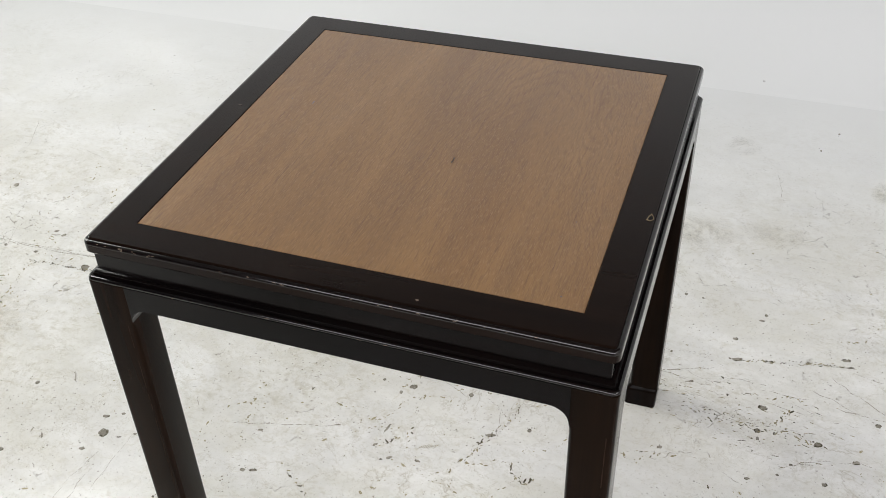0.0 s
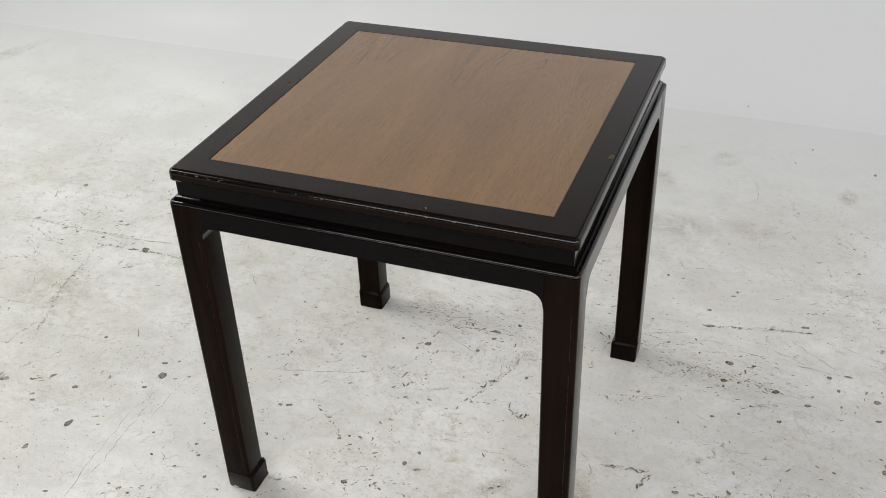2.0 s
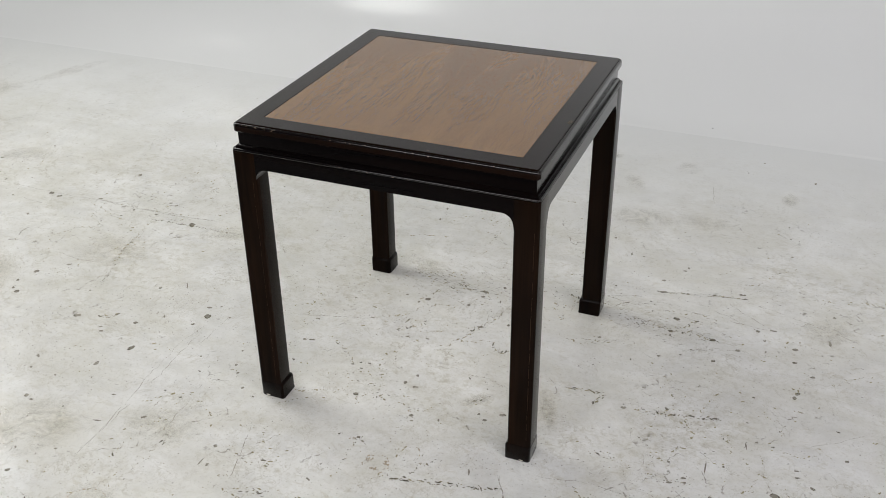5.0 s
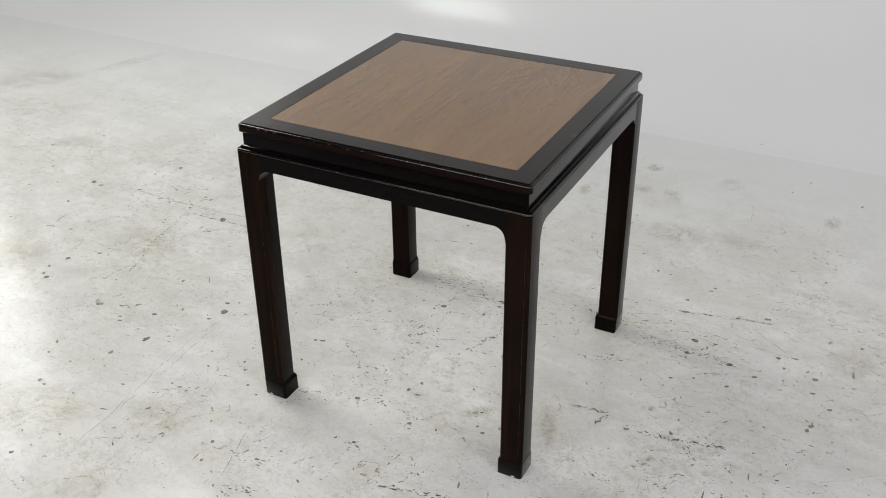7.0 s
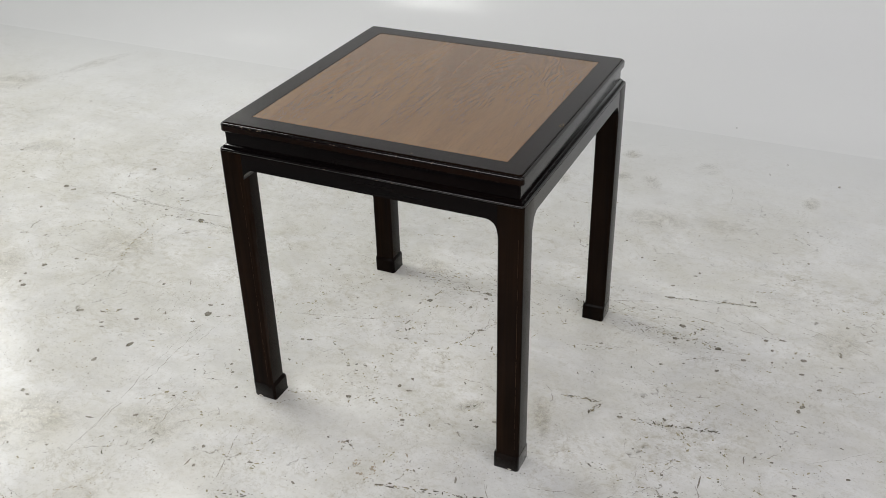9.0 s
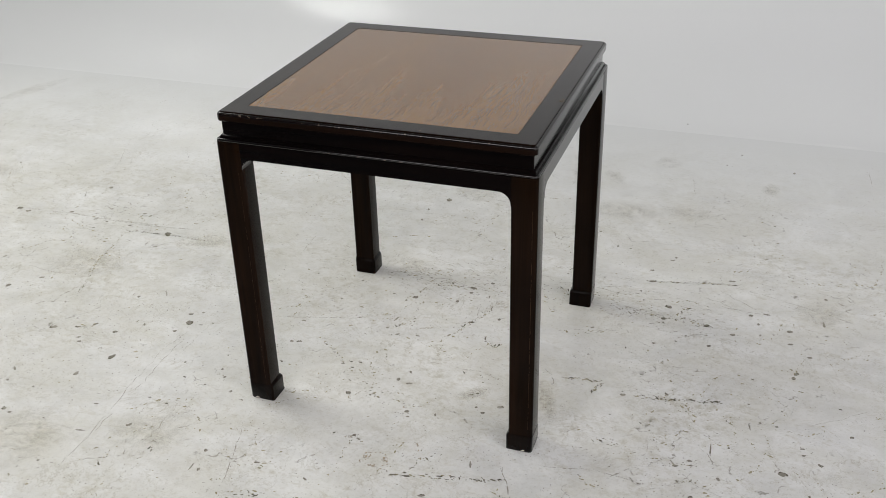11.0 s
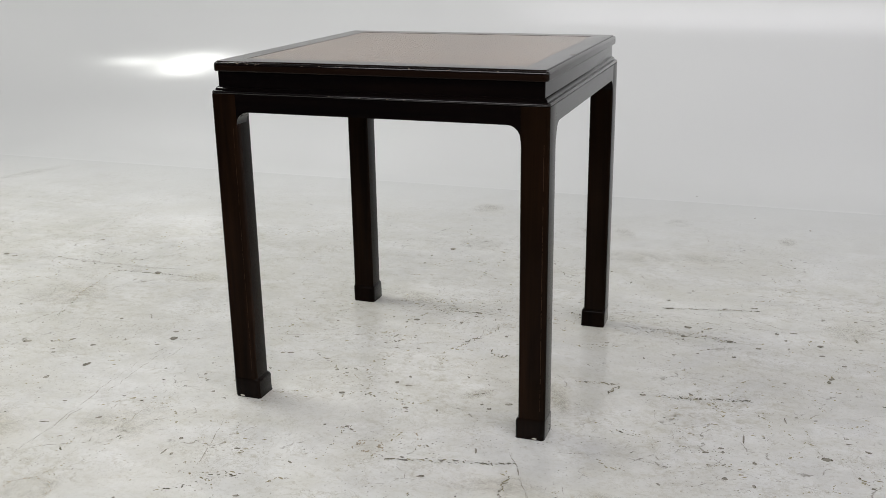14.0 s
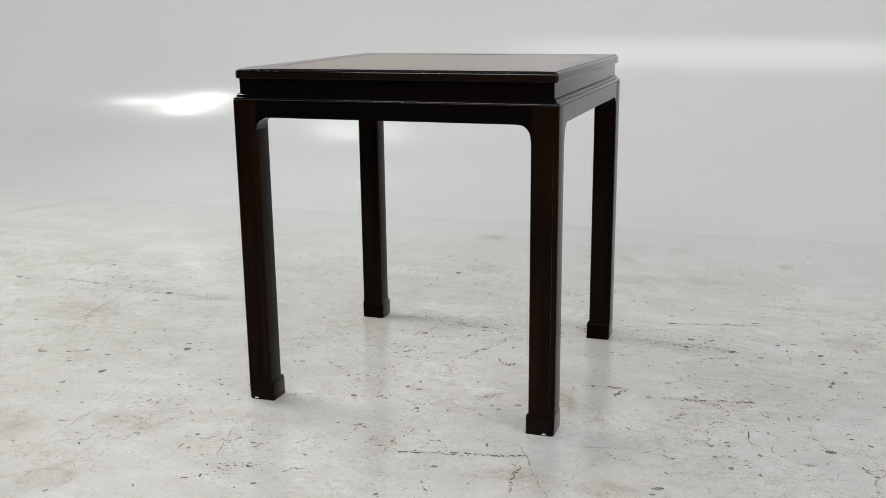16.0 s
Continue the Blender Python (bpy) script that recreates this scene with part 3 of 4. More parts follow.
CHIPS_2 = ((-1.130, -0.123, 9, 8, -44), (-0.924, -0.096, 6, 5, -50), (-1.116, -0.071, 13, 13, 68), (-0.764, -0.022, 9, 8, -54), (-1.057, -0.013, 10, 9, 58), (-0.878, 0.286, 20, 18, -55), (-1.011, 0.302, 8, 8, 18), (-1.089, 0.303, 7, 7, -49), (-1.129, 0.308, 12, 7, 25), (-1.225, 0.326, 15, 9, 18), (-0.989, 0.368, 11, 8, 58), (-1.013, 0.377, 11, 8, 18), (-1.214, 0.501, 13, 12, -53), (-0.416, -0.740, 9, 4, 66), (-0.561, -0.736, 5, 3, -43), (-0.646, -0.688, 10, 9, 26), (-0.294, -0.683, 8, 5, -54), (-0.679, -0.630, 8, 4, -43))
CHIPS_3 = ((-0.600, -0.604, 6, 5, -45), (-0.288, -0.533, 8, 6, -83), (-0.305, -0.530, 20, 3, 88), (-0.578, -0.502, 18, 4, 10), (-0.676, -0.491, 6, 3, -49), (-0.303, -0.481, 9, 7, -52), (-0.493, -0.458, 12, 6, 45), (-0.600, -0.419, 9, 4, 19), (-0.460, -0.375, 7, 4, 19), (-0.505, -0.367, 6, 4, 19), (-0.709, -0.341, 14, 10, 75), (-0.352, -0.298, 8, 6, 62), (-0.417, -0.293, 5, 4, 19), (-0.672, -0.262, 22, 11, 82), (-0.391, -0.256, 7, 6, 17), (-0.503, -0.233, 6, 5, 19), (-0.410, -0.232, 7, 5, 48), (-0.425, -0.181, 5, 4, -58))
CHIPS_4 = ((-0.726, -0.174, 11, 11, 19), (-0.299, -0.167, 7, 4, -61), (-0.594, -0.130, 10, 7, 19), (-0.678, -0.126, 14, 3, -54), (-0.702, -0.121, 11, 3, -85), (-0.549, -0.090, 9, 3, 19), (-0.580, -0.089, 19, 17, -56), (-0.313, -0.088, 9, 8, 19), (-0.297, -0.084, 12, 6, 19), (-0.526, -0.075, 6, 5, 19), (-0.597, -0.055, 12, 7, 19), (-0.571, -0.041, 7, 5, 19), (-0.325, -0.002, 9, 5, 19), (-0.706, 0.011, 26, 2, -55), (-0.281, 0.114, 6, 5, -65), (-0.265, 0.209, 6, 4, 18), (-0.387, 0.210, 5, 4, 18), (-0.115, -0.617, 9, 6, 18))
CHIPS_5 = ((0.086, -0.591, 9, 6, 18), (0.212, -0.514, 4, 3, -72), (-0.083, -0.497, 10, 4, -25), (-0.191, -0.482, 10, 5, 18), (0.139, -0.473, 13, 6, 18), (-0.080, -0.451, 5, 4, -64), (0.199, -0.366, 18, 4, -73), (-0.033, -0.360, 9, 5, -22), (-0.087, -0.357, 5, 5, 18), (-0.046, -0.351, 8, 8, 18), (0.033, -0.266, 7, 5, 18), (0.027, -0.251, 9, 8, 18), (0.086, -0.244, 8, 4, -71), (-0.113, -0.227, 11, 11, 19), (-0.066, -0.221, 5, 4, -66), (0.175, -0.210, 8, 8, 18), (0.157, -0.196, 6, 6, 18), (0.204, -0.181, 14, 8, 18))
CHIPS_6 = ((-0.002, -0.160, 12, 5, 19), (0.134, -0.159, 9, 5, 19), (-0.030, -0.153, 10, 9, -67), (0.146, -0.151, 6, 4, 19), (-0.141, -0.142, 6, 4, 19), (-0.167, -0.134, 7, 6, 19), (-0.152, -0.123, 6, 4, 19), (-0.014, -0.121, 7, 6, -68), (-0.132, -0.119, 9, 4, -18), (0.146, -0.111, 4, 3, -72), (0.134, -0.089, 3, 3, 19), (0.097, -0.089, 9, 3, -48), (-0.166, -0.011, 3, 3, 19), (-0.106, 0.001, 5, 3, 19), (-0.094, 0.009, 10, 5, 33), (-0.047, 0.016, 9, 5, -9), (-0.127, 0.028, 10, 5, 48), (-0.205, 0.049, 11, 3, 19))
CHIPS_7 = ((-0.120, 0.067, 21, 4, 78), (0.051, 0.106, 18, 8, 19), (0.111, 0.135, 8, 8, -73), (-0.128, 0.153, 7, 6, -68), (-0.111, 0.172, 13, 11, 19), (-0.167, 0.173, 6, 6, 18), (-0.008, 0.184, 11, 8, -71), (0.060, 0.224, 9, 3, -73), (0.013, 0.231, 10, 7, 18), (0.011, 0.254, 16, 9, 3), (-0.179, 0.279, 7, 6, 18), (0.050, 0.289, 8, 8, 18), (-0.238, 0.567, 11, 6, -70), (-0.242, 0.632, 12, 6, -71), (-0.205, 0.707, 17, 16, -77), (0.493, -0.461, 10, 6, 18), (0.499, -0.440, 18, 11, 18), (0.505, -0.381, 10, 4, -34))
CHIPS_8 = ((0.648, -0.343, 9, 6, -73), (0.603, -0.332, 9, 8, 18), (0.508, -0.323, 9, 4, -6), (0.574, -0.295, 7, 4, 18), (0.645, -0.268, 9, 6, -59), (0.566, -0.254, 12, 5, 18), (0.593, -0.245, 8, 5, 18), (0.589, -0.232, 10, 7, 18), (0.554, -0.197, 6, 5, 26), (0.623, -0.187, 32, 3, -87), (0.656, -0.173, 5, 5, 26), (0.689, -0.096, 19, 3, -78), (0.739, -0.080, 8, 3, 26), (0.707, -0.077, 6, 5, 18), (0.434, -0.066, 11, 9, 19), (0.520, -0.037, 11, 6, -36), (0.747, -0.027, 5, 4, -79), (0.308, 0.041, 7, 2, -77))
CHIPS_9 = ((0.336, 0.058, 4, 4, -24), (0.684, 0.067, 7, 4, -11), (0.410, 0.106, 5, 4, -80), (0.466, 0.143, 8, 6, 19), (0.511, 0.165, 6, 5, 19), (0.324, 0.166, 9, 6, 19), (0.583, 0.167, 9, 8, 19), (0.530, 0.192, 6, 5, 19), (0.630, 0.228, 12, 8, 19), (0.474, 0.233, 7, 6, -82), (0.689, 0.243, 6, 5, -88), (0.569, 0.248, 14, 10, 19), (0.472, 0.250, 10, 10, -82), (0.682, 0.288, 8, 6, -89), (0.477, 0.306, 15, 14, 19), (0.416, 0.319, 5, 4, -81), (0.663, 0.321, 10, 9, 19), (0.351, 0.333, 9, 5, 18))
CHIPS_10 = ((0.698, 0.336, 18, 4, -1), (0.307, 0.399, 5, 4, 18), (0.423, 0.413, 19, 8, 18), (0.615, 0.450, 14, 4, 18), (0.608, 0.467, 16, 8, 18), (0.414, 0.467, 9, 8, 18), (0.456, 0.532, 10, 6, 18), (0.463, 0.549, 8, 6, -83), (0.342, 0.565, 5, 4, 18), (0.310, 0.568, 7, 6, -80), (0.683, 0.607, 5, 4, 18), (0.250, 0.638, 7, 6, 26), (0.705, 0.700, 7, 7, 18), (0.683, 0.864, 5, 5, 18), (0.731, 1.170, 14, 7, 90), (0.534, 1.177, 7, 5, -87), (0.572, 1.265, 8, 5, -88), (0.757, -0.219, 17, 12, -8))
CHIPS_11 = ((0.821, -0.173, 12, 7, -34), (0.792, -0.153, 8, 5, 18), (0.789, -0.134, 8, 5, 18), (0.878, -0.071, 8, 6, 26), (0.765, 0.096, 10, 9, 88), (0.770, 0.112, 14, 7, 52), (0.796, 0.184, 11, 8, 26), (0.754, 0.225, 12, 6, 19), (0.751, 0.277, 15, 10, 19), (0.823, 0.329, 21, 6, -82), (0.826, 0.443, 7, 7, -3))
TRAILS_1 = ((0.003, 0.8, ((-0.874, 0.280), (-0.841, 0.283), (-0.793, 0.281), (-0.762, 0.281))), (0.003, 1, ((0.027, 0.038), (0.036, 0.066), (0.047, 0.092), (0.060, 0.121), (0.075, 0.149))), (0.002, 0.7, ((0.075, 0.149), (0.083, 0.179), (0.069, 0.193))), (0.003, 0.8, ((-0.249, -0.064), (-0.223, -0.080), (-0.196, -0.100), (-0.181, -0.114), (-0.165, -0.133))), (0.002, 0.9, ((0.098, 0.059), (0.113, 0.038), (0.129, 0.023), (0.144, 0.038))), (0.002, 0.4, ((-0.201, -0.182), (-0.156, -0.181), (-0.118, -0.190), (-0.087, -0.186))), (0.002, 0.4, ((-0.091, 0.158), (-0.089, 0.122), (-0.081, 0.088), (-0.079, 0.036))), (0.002, 0.4, ((-0.100, -0.054), (-0.083, -0.080), (-0.082, -0.103))))
TRAILS_2 = ((0.002, 0.9, ((0.405, 0.409), (0.472, 0.422), (0.527, 0.432), (0.582, 0.445), (0.626, 0.453))), (0.007, 0.8, ((0.359, 0.272), (0.404, 0.269), (0.448, 0.270), (0.472, 0.253))), (0.003, 0.7, ((0.481, 0.263), (0.510, 0.287), (0.528, 0.320))), (0.004, 0.8, ((0.302, -0.043), (0.336, -0.038), (0.384, -0.032))), (0.003, 0.7, ((0.368, -0.072), (0.378, -0.048), (0.384, -0.032))), (0.002, 0.7, ((-0.120, 0.022), (-0.106, 0.044), (-0.093, 0.057))), (0.002, 0.9, ((-0.085, 0.244), (-0.025, 0.250), (0.018, 0.253))), (0.005, 0.7, ((-0.171, 0.267), (-0.145, 0.267), (-0.090, 0.257), (-0.030, 0.266))))
TRAILS_3 = ((0.004, 0.8, ((0.535, 0.254), (0.569, 0.248), (0.583, 0.243))), (0.001, 0.7, ((-0.828, -0.173), (-0.804, -0.177), (-0.790, -0.160))), (0.007, 0.6, ((-0.223, 0.265), (-0.192, 0.285), (-0.128, 0.290), (-0.068, 0.301))), (0.003, 0.4, ((-0.987, 0.220), (-0.983, 0.172), (-0.978, 0.115), (-0.968, 0.073), (-0.945, 0.015), (-0.915, -0.059))), (0.002, 0.4, ((-0.097, -0.259), (-0.105, -0.235), (-0.085, -0.214), (-0.026, -0.201), (0.014, -0.196))), (0.005, 0.5, ((0.189, 0.412), (0.224, 0.419), (0.248, 0.421))), (0.009, 0.5, ((0.212, 0.317), (0.237, 0.310), (0.228, 0.246), (0.215, 0.205))), (0.009, 0.5, ((0.231, 0.141), (0.272, 0.129), (0.324, 0.166))))
TRAILS_4 = ((0.005, 0.6, ((0.296, 0.307), (0.329, 0.314), (0.360, 0.332))), (0.002, 1, ((-1.005, 0.273), (-0.937, 0.279), (-0.867, 0.279), (-0.836, 0.283))), (0.003, 0.4, ((-0.997, 0.277), (-0.993, 0.223), (-0.983, 0.162), (-0.971, 0.091), (-0.940, 0.023), (-0.924, -0.049))), (0.001, 0.9, ((-0.829, -0.180), (-0.808, -0.186), (-0.793, -0.173), (-0.788, -0.162))), (0.004, 1.3, ((0.458, -0.060), (0.483, -0.064), (0.538, -0.052), (0.582, -0.042), (0.630, -0.033))), (0.005, 0.9, ((0.385, 0.254), (0.436, 0.262), (0.475, 0.251))), (0.003, 0.7, ((0.475, 0.251), (0.527, 0.264), (0.571, 0.250))), (0.007, 0.8, ((-0.206, -0.570), (-0.174, -0.568), (-0.139, -0.561))))
TRAILS_5 = ((0.001, 0.9, ((0.537, 0.439), (0.576, 0.446), (0.618, 0.448))), (0.004, 0.6, ((0.635, -0.077), (0.643, -0.082), (0.662, -0.096))), (0.007, 0.4, ((0.556, -0.094), (0.591, -0.077), (0.623, -0.072))), (0.007, 0.4, ((0.455, -0.125), (0.522, -0.190), (0.539, -0.191))), (0.004, 1.1, ((0.060, -0.444), (0.095, -0.428), (0.143, -0.420), (0.199, -0.406), (0.273, -0.389))), (0.005, 0.9, ((0.091, -0.418), (0.102, -0.390), (0.123, -0.361), (0.134, -0.363))), (0.003, 1, ((0.269, -0.418), (0.275, -0.469), (0.279, -0.518), (0.281, -0.541))), (0.003, 0.6, ((-0.044, -0.348), (-0.048, -0.389), (-0.043, -0.437), (-0.038, -0.459))))
TRAILS_6 = ((0.003, 0.9, ((0.299, -0.041), (0.333, -0.040), (0.387, -0.033))), (0.002, 0.9, ((0.388, -0.039), (0.380, -0.057), (0.370, -0.078))), (0.003, 0.6, ((0.509, -0.248), (0.557, -0.252), (0.598, -0.246))), (0.003, 0.4, ((0.505, -0.297), (0.570, -0.299), (0.614, -0.285))), (0.004, 0.4, ((-0.041, 0.699), (-0.050, 0.618), (-0.063, 0.474), (-0.055, 0.424))), (0.009, 0.7, ((0.406, -0.218), (0.448, -0.230), (0.489, -0.242))), (0.009, 0.5, ((0.387, -0.335), (0.427, -0.349), (0.456, -0.353))), (0.002, 1.1, ((0.799, -0.261), (0.815, -0.277), (0.827, -0.298))))
TRAILS_7 = ((0.002, 1, ((0.806, -0.284), (0.824, -0.270), (0.839, -0.261))), (0.005, 0.7, ((-0.249, -0.648), (-0.228, -0.633), (-0.196, -0.600), (-0.171, -0.570), (-0.138, -0.553))), (0.004, 0.6, ((-0.483, -0.589), (-0.480, -0.564), (-0.484, -0.535))), (0.005, 0.5, ((-0.413, -0.567), (-0.413, -0.542), (-0.404, -0.489))), (0.005, 0.5, ((-0.264, -0.577), (-0.248, -0.550), (-0.229, -0.546))), (0.005, 0.9, ((0.137, -0.528), (0.150, -0.544), (0.162, -0.552))), (0.007, 0.5, ((-0.090, -0.565), (-0.059, -0.545))), (0.004, 0.5, ((0.353, -0.444), (0.363, -0.472), (0.367, -0.510))))
HAIRS_1 = ((0.5, ((-1.802, 0.321), (-1.668, 0.314), (-1.545, 0.313), (-1.426, 0.313), (-1.307, 0.309), (-1.226, 0.318))), (0.8, ((-1.226, 0.318), (-1.094, 0.316), (-0.988, 0.316), (-0.908, 0.319), (-0.844, 0.327))), (0.45, ((-0.548, -0.613), (-0.552, -0.528), (-0.558, -0.441), (-0.572, -0.338), (-0.571, -0.295))), (0.3, ((-0.547, -0.575), (-0.551, -0.495), (-0.548, -0.434))), (0.6, ((-0.550, -0.359), (-0.548, -0.324), (-0.556, -0.256), (-0.554, -0.155))), (0.5, ((-0.434, -0.493), (-0.431, -0.461), (-0.435, -0.401), (-0.431, -0.378))), (0.6, ((-0.496, -0.422), (-0.495, -0.401))), (0.6, ((0.599, 0.340), (0.651, 0.334), (0.703, 0.335))))
HAIRS_2 = ((0.5, ((0.728, 0.391), (0.754, 0.379), (0.771, 0.394))), (0.6, ((0.521, 0.189), (0.578, 0.210))), (0.6, ((0.287, 0.345), (0.338, 0.361), (0.388, 0.380))), (0.4, ((0.617, 0.438), (0.724, 0.413), (0.887, 0.351))), (0.4, ((-1.239, -0.184), (-1.191, -0.113), (-1.142, -0.041))), (0.6, ((-0.380, -0.004), (-0.337, 0.011), (-0.204, 0.046))), (0.6, ((0.585, 0.413), (0.630, 0.381), (0.696, 0.336))), (0.5, ((0.522, 0.189), (0.571, 0.212), (0.630, 0.228), (0.660, 0.227))))
HAIRS_3 = ((0.4, ((0.075, 0.149), (0.051, 0.168), (0.021, 0.186))), (0.4, ((0.061, 0.101), (0.056, 0.134), (0.054, 0.160))), (0.4, ((0.075, -0.072), (0.141, -0.079), (0.187, -0.092))), (0.5, ((-0.239, 0.270), (-0.163, 0.278), (-0.099, 0.282))), (0.6, ((-1.266, 0.315), (-1.138, 0.329), (-1.081, 0.322), (-0.996, 0.320), (-0.908, 0.323), (-0.825, 0.331))), (0.9, ((0.256, -0.353), (0.294, -0.432), (0.329, -0.502), (0.341, -0.522))), (0.25, ((-0.571, -0.295), (-0.577, -0.207), (-0.564, -0.127))), (0.4, ((-0.224, -0.553), (-0.242, -0.488), (-0.276, -0.381))))
HAIRS_4 = ((0.5, ((0.328, -0.330), (0.421, -0.312), (0.508, -0.323))), (0.5, ((-0.232, -0.447), (-0.218, -0.430), (-0.199, -0.403))), (0.7, ((0.618, -0.365), (0.631, -0.357), (0.644, -0.359))))
CHIPS = CHIPS_1 + CHIPS_2 + CHIPS_3 + CHIPS_4 + CHIPS_5 + CHIPS_6 + CHIPS_7 + CHIPS_8 + CHIPS_9 + CHIPS_10 + CHIPS_11
TRAILS = TRAILS_1 + TRAILS_2 + TRAILS_3 + TRAILS_4 + TRAILS_5 + TRAILS_6 + TRAILS_7
HAIRS = HAIRS_1 + HAIRS_2 + HAIRS_3 + HAIRS_4


# faded stains: x, y, length, width, turn, depth
SOFT_BACK = ((0.119, 1.165, 0.070, 0.080, 0, 0.900), (-0.025, 0.924, 0.050, 0.100, 0, 0.700), (0.128, 1.000, 0.090, 0.070, 0, 0.700), (0.223, 0.997, 0.070, 0.120, 0.400, 0.600), (0.362, 1.146, 0.100, 0.100, 0, 0.500), (0.294, 0.785, 0.240, 0.140, 0, 0.650), (0.466, 0.817, 0.180, 0.110, 0, 0.450), (0.670, 1.034, 0.060, 0.100, 0, 0.700))
SOFT_NEAR = ((0.816, 0.378, 0.150, 0.120, 0, 0.700), (0.288, -0.133, 0.050, 0.180, 0.400, 0.800), (0.138, -0.154, 0.100, 0.050, 0.800, 0.700), (-0.179, 0.323, 0.200, 0.080, -0.200, 0.700), (-0.238, 1.156, 0.120, 0.140, 0, 0.700), (-0.140, 0.771, 0.160, 0.140, 0, 0.600), (0.265, -0.462, 0.220, 0.070, 0.100, 0.700), (0.424, -0.470, 0.140, 0.080, 0.300, 0.600))
SOFT_WEST = ((-2.237, 0.872, 0.500, 0.250, 0.900, 0.700), (-2.044, 1.184, 0.350, 0.100, 1.200, 0.600), (-1.662, 0.495, 0.250, 0.120, 0.300, 0.600), (-0.995, 0.089, 0.280, 0.200, 0.400, 0.550), (-0.754, 0.282, 0.220, 0.100, 0.300, 0.700), (-1.256, -0.123, 0.300, 0.200, 0, 0.700), (-0.695, -0.563, 0.300, 0.220, 0.600, 0.700), (-0.445, -0.461, 0.220, 0.160, 0.300, 0.600), (-0.448, -0.703, 0.110, 0.120, 0.300, 0.500), (-0.413, -0.697, 0.050, 0.110, 0.100, 0.500))
SOFT_STAINS = SOFT_BACK + SOFT_NEAR + SOFT_WEST


def blob(bm, rng, x, y, length, width, turn, z=0.0005):
    """A flat ragged patch."""
    n = rng.randint(9, 13)
    c, s = math.cos(turn), math.sin(turn)
    ring = []
    for k in range(n):
        q = k * math.tau / n
        r = rng.uniform(0.62, 1.05)
        u, v = math.cos(q) * length * r / 2, math.sin(q) * width * r / 2
        ring.append(bm.verts.new((x + u * c - v * s, y + u * s + v * c, z)))
    bm.faces.new(ring)


def streak(bm, rng, x0, y0, x1, y1, width, z=0.0004):
    """A thin wandering strip."""
    n = max(4, int(math.hypot(x1 - x0, y1 - y0) / 0.02))
    d = Vector((x1 - x0, y1 - y0)).normalized()
    side = Vector((-d.y, d.x))
    rows = []
    for k in range(n + 1):
        f = k / n
        p = Vector((x0 + (x1 - x0) * f, y0 + (y1 - y0) * f)) + side * rng.uniform(-0.0032, 0.0032)
        w = width * rng.uniform(0.4, 1.0) * (0.3 if k in (0, n) else 1)
        rows.append([(*(p - side * w / 2), z), (*(p + side * w / 2), z)])
    quad_strip(bm, rows, False)


def along(way, step):
    """Points about every step metres along a way, with the direction there."""
    for (xa, ya), (xb, yb) in zip(way, way[1:]):
        length = math.hypot(xb - xa, yb - ya)
        n = max(1, round(length / step))
        for k in range(n):
            f = (k + 0.5) / n
            yield xa + (xb - xa) * f, ya + (yb - ya) * f, math.atan2(yb - ya, xb - xa)


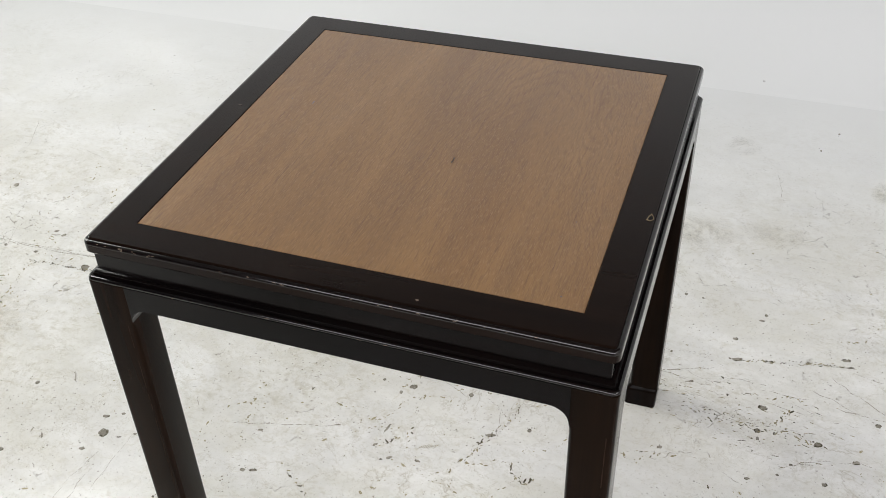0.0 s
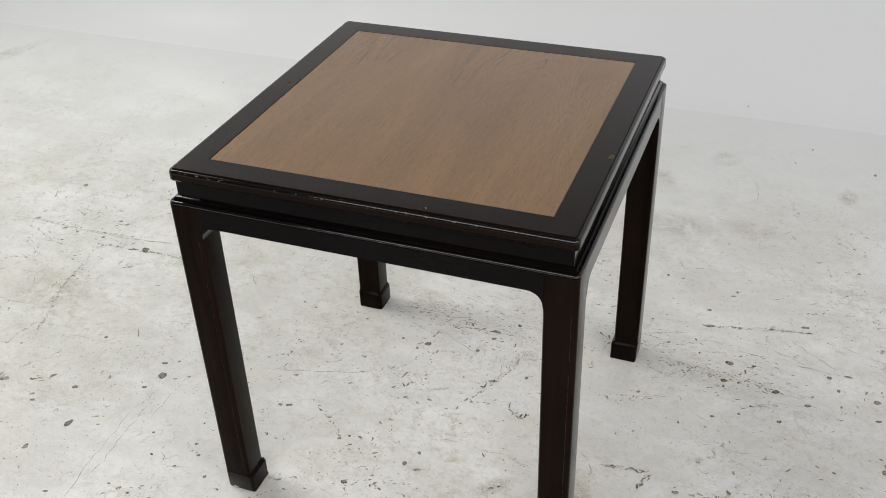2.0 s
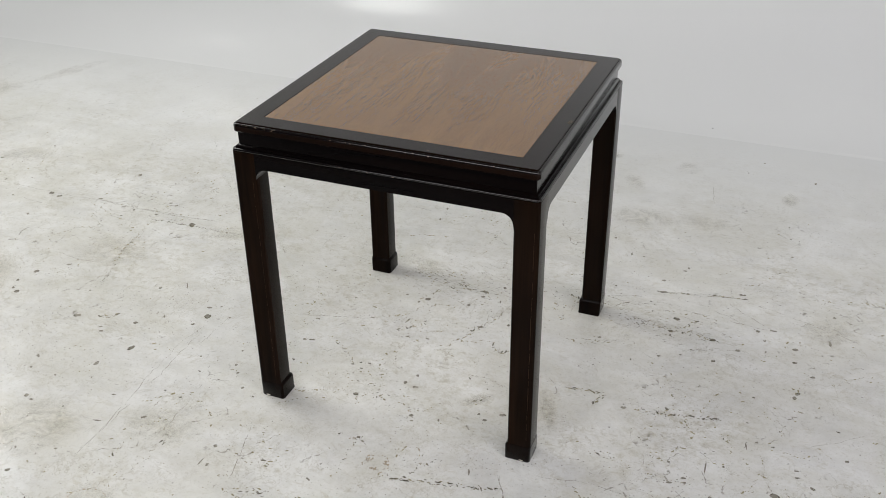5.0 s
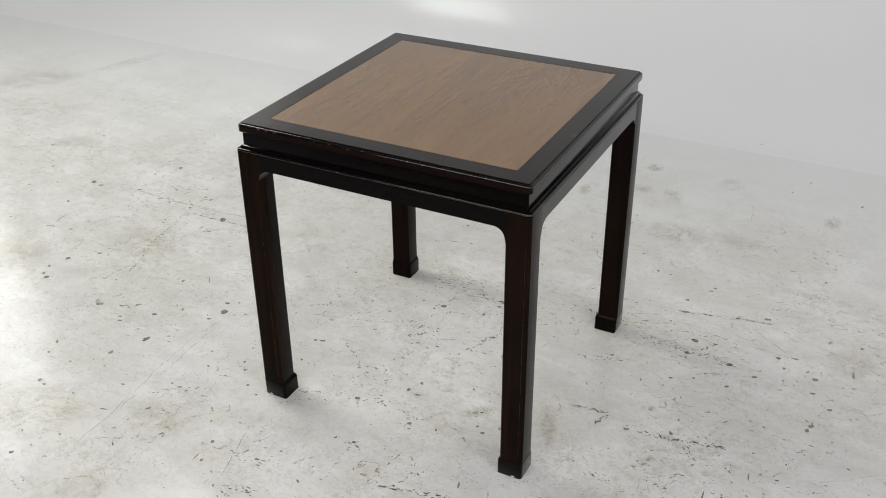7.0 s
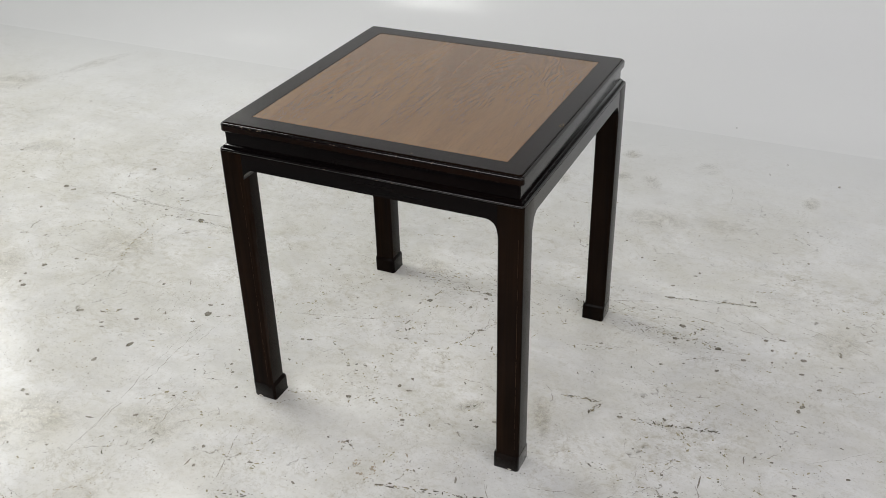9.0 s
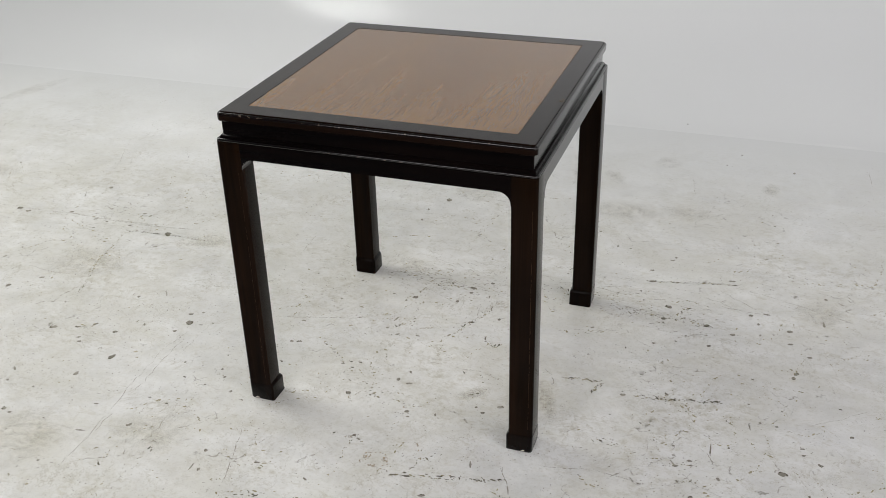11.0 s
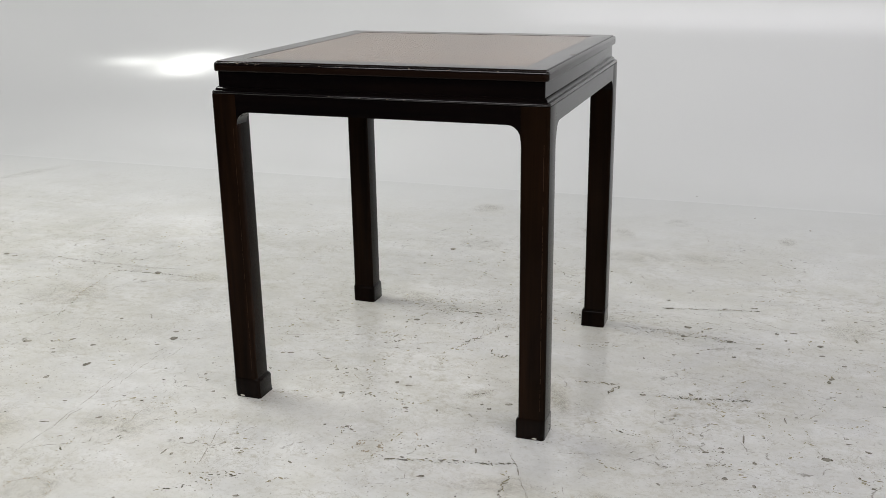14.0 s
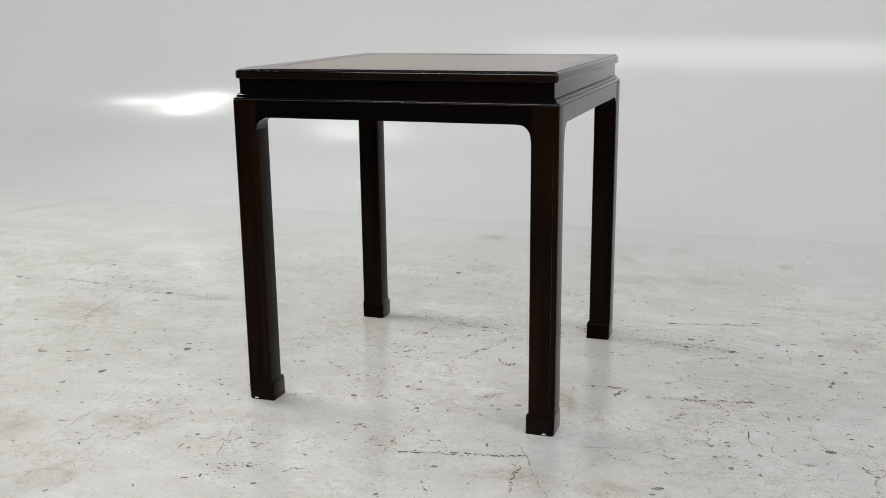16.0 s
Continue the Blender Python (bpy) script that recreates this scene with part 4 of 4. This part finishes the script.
def floor_marks():
    rng = random.Random(5)
    dark, grey, olive = bmesh.new(), bmesh.new(), bmesh.new()
    # chips: a shallow pit of grey concrete with a darker broken rim
    for x, y, length, width, turn in CHIPS:
        a, l, w = radians(turn), length * 0.00122, width * 0.00112
        if l * w > 4e-5:
            blob(grey, rng, x, y, l, w, a, 0.0003)
            c, q = math.cos(a), math.sin(a)
            start = rng.uniform(0, math.tau)
            for k in range(rng.randint(4, 7)):
                b = start + rng.uniform(-1.7, 1.7)
                u, v = math.cos(b) * l * 0.36, math.sin(b) * w * 0.36
                blob(dark, rng, x + u * c - v * q, y + u * q + v * c, l * rng.uniform(0.22, 0.5), w * rng.uniform(0.16, 0.34), math.atan2(math.cos(b) * w, -math.sin(b) * l) + a, 0.0005 + 0.0002 * rng.random())
        else:
            blob(dark, rng, x, y, l, max(w, 0.0016), a, 0.0005)
            blob(dark, rng, x + rng.gauss(0, l * 0.2), y + rng.gauss(0, l * 0.15), l * 0.6, max(w * 0.6, 0.0012), a + rng.gauss(0, 0.4), 0.0006)
        for _ in range(rng.randint(0, 3)):
            blob(dark, rng, x + rng.gauss(0, l), y + rng.gauss(0, l * 0.8), rng.uniform(0.0012, 0.003), rng.uniform(0.0009, 0.0018), rng.uniform(-1, 1))
    # trails of flecks where the paint has broken along cracks and treads
    for spread, strength, way in TRAILS:
        for x, y, a in along(way, 0.0034):
            if rng.random() > 0.35 + 0.5 * strength:
                continue
            u = rng.gauss(0, spread * 0.6)
            size = (0.0017 + rng.expovariate(1 / 0.0015)) * (0.6 + 0.5 * strength)
            blob(dark if rng.random() < 0.15 + 0.50 * strength else olive, rng, x - u * math.sin(a) + rng.gauss(0, 0.002), y + u * math.cos(a) + rng.gauss(0, 0.002), min(size * rng.uniform(1.2, 2.6), 0.015), min(size * 0.7, 0.0042), a + rng.gauss(0, 0.6), 0.0004 + rng.random() * 0.0002)
    # a comb of fine tool marks under the table
    for k in range(7):
        x, y = -0.052 + 0.004 * k, 0.046 + 0.0015 * k
        blob(olive, rng, x, y, 0.016, 0.0011, 0.95 + rng.gauss(0, 0.05))
    # loose specks, thicker in clouds
    made = 0
    while made < 1300:
        x, y = rng.uniform(-2.6, 1.8), rng.uniform(-1.3, 1.35)
        keep = noise.noise(Vector((x * 2.3, y * 2.3, 4.0))) * 0.9 + 0.32 - max(0, y - 0.3) * 0.6
        if rng.random() > keep:
            continue
        made += 1
        size = 0.0014 + 0.0014 * rng.expovariate(1.0)
        blob(dark if rng.random() < 0.22 else olive, rng, x, y, min(size * rng.uniform(1.0, 2.6), 0.010), min(size, 0.005), rng.gauss(0.1, 0.6))
    # the scraped patches behind the far feet
    own = random.Random(23)
    for cx, cy, sx, sy, lean, n in ((-0.05, 0.27, 0.12, 0.045, -0.2, 170), (0.47, 0.26, 0.09, 0.05, -0.1, 80), (0.30, 0.33, 0.10, 0.05, 0.0, 60)):
        for _ in range(n):
            blob(dark if own.random() < 0.4 else olive, own, own.gauss(cx, sx), own.gauss(cy, sy), own.uniform(0.003, 0.015), own.uniform(0.0009, 0.0022), own.gauss(lean, 0.2))
    tagged(mesh_object("floor_chips", dark, CHIP), "dark chips and specks in the white floor paint", "paint chips", kind="stuff")
    tagged(mesh_object("floor_pits", grey, PIT), "shallow grey pits where the floor paint has chipped off", "paint chips", kind="stuff")

    # trails of olive-brown flecks, where the paint has crazed along old cracks
    bm = olive
    trails = 0
    while trails < 210:
        x, y = rng.uniform(-2.2, 1.7), rng.uniform(-1.25, 1.0)
        if rng.random() > 0.30 + 0.9 * noise.noise(Vector((x * 1.9, y * 1.9, 9.0))) + 0.35 * math.exp(-((x - 0.1) ** 2 + (y - 0.15) ** 2) / 0.3) - max(0, y - 0.3) * 0.6:
            continue
        trails += 1
        turn = rng.choice((rng.gauss(-0.1, 0.3), rng.gauss(-0.1, 0.3), rng.gauss(1.0, 0.4), rng.gauss(1.7, 0.4)))
        spread = rng.choice((0.0012, 0.002, 0.006))
        for _ in range(rng.randint(5, 34)):
            turn += rng.gauss(0, 0.22)
            step = rng.uniform(0.003, 0.010)
            x, y = x + step * math.cos(turn), y + step * math.sin(turn)
            if rng.random() < 0.3:
                continue
            size = 0.0011 + rng.expovariate(1 / 0.0011)
            blob(bm, rng, x + rng.gauss(0, spread), y + rng.gauss(0, spread), min(size * rng.uniform(1.2, 3.2), 0.013), min(size, 0.0045), turn + rng.gauss(0, 0.5), 0.0004 + rng.random() * 0.0002)
    tagged(mesh_object("floor_flecks", bm, FLECK), "olive brown flecks of crazed paint on the floor", "paint flecks", kind="stuff")

    # broad faded stains
    for x, y, l, w, turn, depth in SOFT_STAINS:
        bm = bmesh.new()
        fade = bm.verts.layers.float.new("fade")
        c, q = math.cos(turn), math.sin(turn)
        rings = []
        for f, value in ((1.0, 0.0), (0.7, 0.45), (0.35, 0.95)):
            ring = []
            for k in range(14):
                a = k * math.tau / 14
                r = f * rng.uniform(0.8, 1.1)
                u, v = math.cos(a) * l * r / 2, math.sin(a) * w * r / 2
                vert = bm.verts.new((x + u * c - v * q, y + u * q + v * c, 0.0002))
                vert[fade] = value * depth
                ring.append(vert)
            rings.append(ring)
        for a, b in zip(rings, rings[1:]):
            for k in range(14):
                bm.faces.new((a[k], a[(k + 1) % 14], b[(k + 1) % 14], b[k]))
        bm.faces.new(rings[-1])
        tagged(mesh_object("floor_smudge", bm, STAIN), "faded olive beige smudge on the white floor", "smudge", kind="stuff")

    bm = bmesh.new()
    for strength, way in HAIRS:
        for (xa, ya), (xb, yb) in zip(way, way[1:]):
            streak(bm, rng, xa, ya, xb, yb, 0.0012 + 0.0016 * strength)
            if strength > 0.65:
                streak(bm, rng, xa, ya, xb, yb, 0.0016, 0.0006)
    for k in range(60):
        x, y = rng.uniform(-2.0, 1.5), rng.uniform(-1.2, 1.2)
        turn, length = rng.choice((rng.gauss(0.05, 0.3), rng.gauss(1.4, 0.5))), rng.uniform(0.02, 0.14)
        streak(bm, rng, x, y, x + length * math.cos(turn), y + length * math.sin(turn), rng.uniform(0.0009, 0.0018))
    # drag marks behind the far foot
    for k in range(34):
        x, y = rng.gauss(-0.02, 0.14), rng.gauss(0.31, 0.06)
        turn, length = rng.gauss(-0.2, 0.15), rng.uniform(0.02, 0.10)
        streak(bm, rng, x, y, x + length * math.cos(turn), y + length * math.sin(turn), rng.uniform(0.0008, 0.0018))
    for k in range(16):
        x, y = rng.gauss(0.42, 0.1), rng.gauss(0.34, 0.04)
        turn, length = rng.gauss(-0.1, 0.15), rng.uniform(0.02, 0.09)
        streak(bm, rng, x, y, x + length * math.cos(turn), y + length * math.sin(turn), rng.uniform(0.0008, 0.0018))
    tagged(mesh_object("floor_scratches", bm, SCRATCH), "thin grey scratches and drag marks across the floor paint", "scratches", kind="stuff")

    bm = bmesh.new()
    for x, y, l, w, turn in ((0.003, -0.404, 0.024, 0.012, 1.2), (0.022, -0.424, 0.026, 0.010, 0.2), (0.039, -0.402, 0.014, 0.018, 0.6), (-0.055, -0.359, 0.02, 0.01, 0.3), (0.018, -0.238, 0.014, 0.01, 0.2)):
        blob(bm, rng, x, y, l, w, turn, 0.0003)
    for k in range(22):
        a = k * 0.2856
        blob(bm, rng, 0.021 + 0.026 * math.cos(a) + rng.gauss(0, 0.003), -0.408 + 0.022 * math.sin(a) + rng.gauss(0, 0.003), 0.009, 0.003, a + 1.57, 0.0006)
    for k in range(11):
        a = -0.5 + k * 0.2
        blob(bm, rng, 0.075 + 0.016 * math.cos(a) + rng.gauss(0, 0.001), -0.362 + 0.024 * math.sin(a), rng.uniform(0.004, 0.008), rng.uniform(0.0015, 0.004), a + 1.57, 0.0006)
    # a pale brown ring left by a tin
    for k in range(46):
        a = k * math.tau / 46
        blob(bm, rng, -0.445 + 0.041 * math.cos(a) + rng.gauss(0, 0.0015), -0.709 + 0.041 * math.sin(a) + rng.gauss(0, 0.0015), rng.uniform(0.004, 0.010), rng.uniform(0.001, 0.003), a + 1.57, 0.0006)
    tagged(mesh_object("floor_stains", bm, RUST), "small brown stains on the white floor paint", "stains", kind="stuff")


floor_marks()
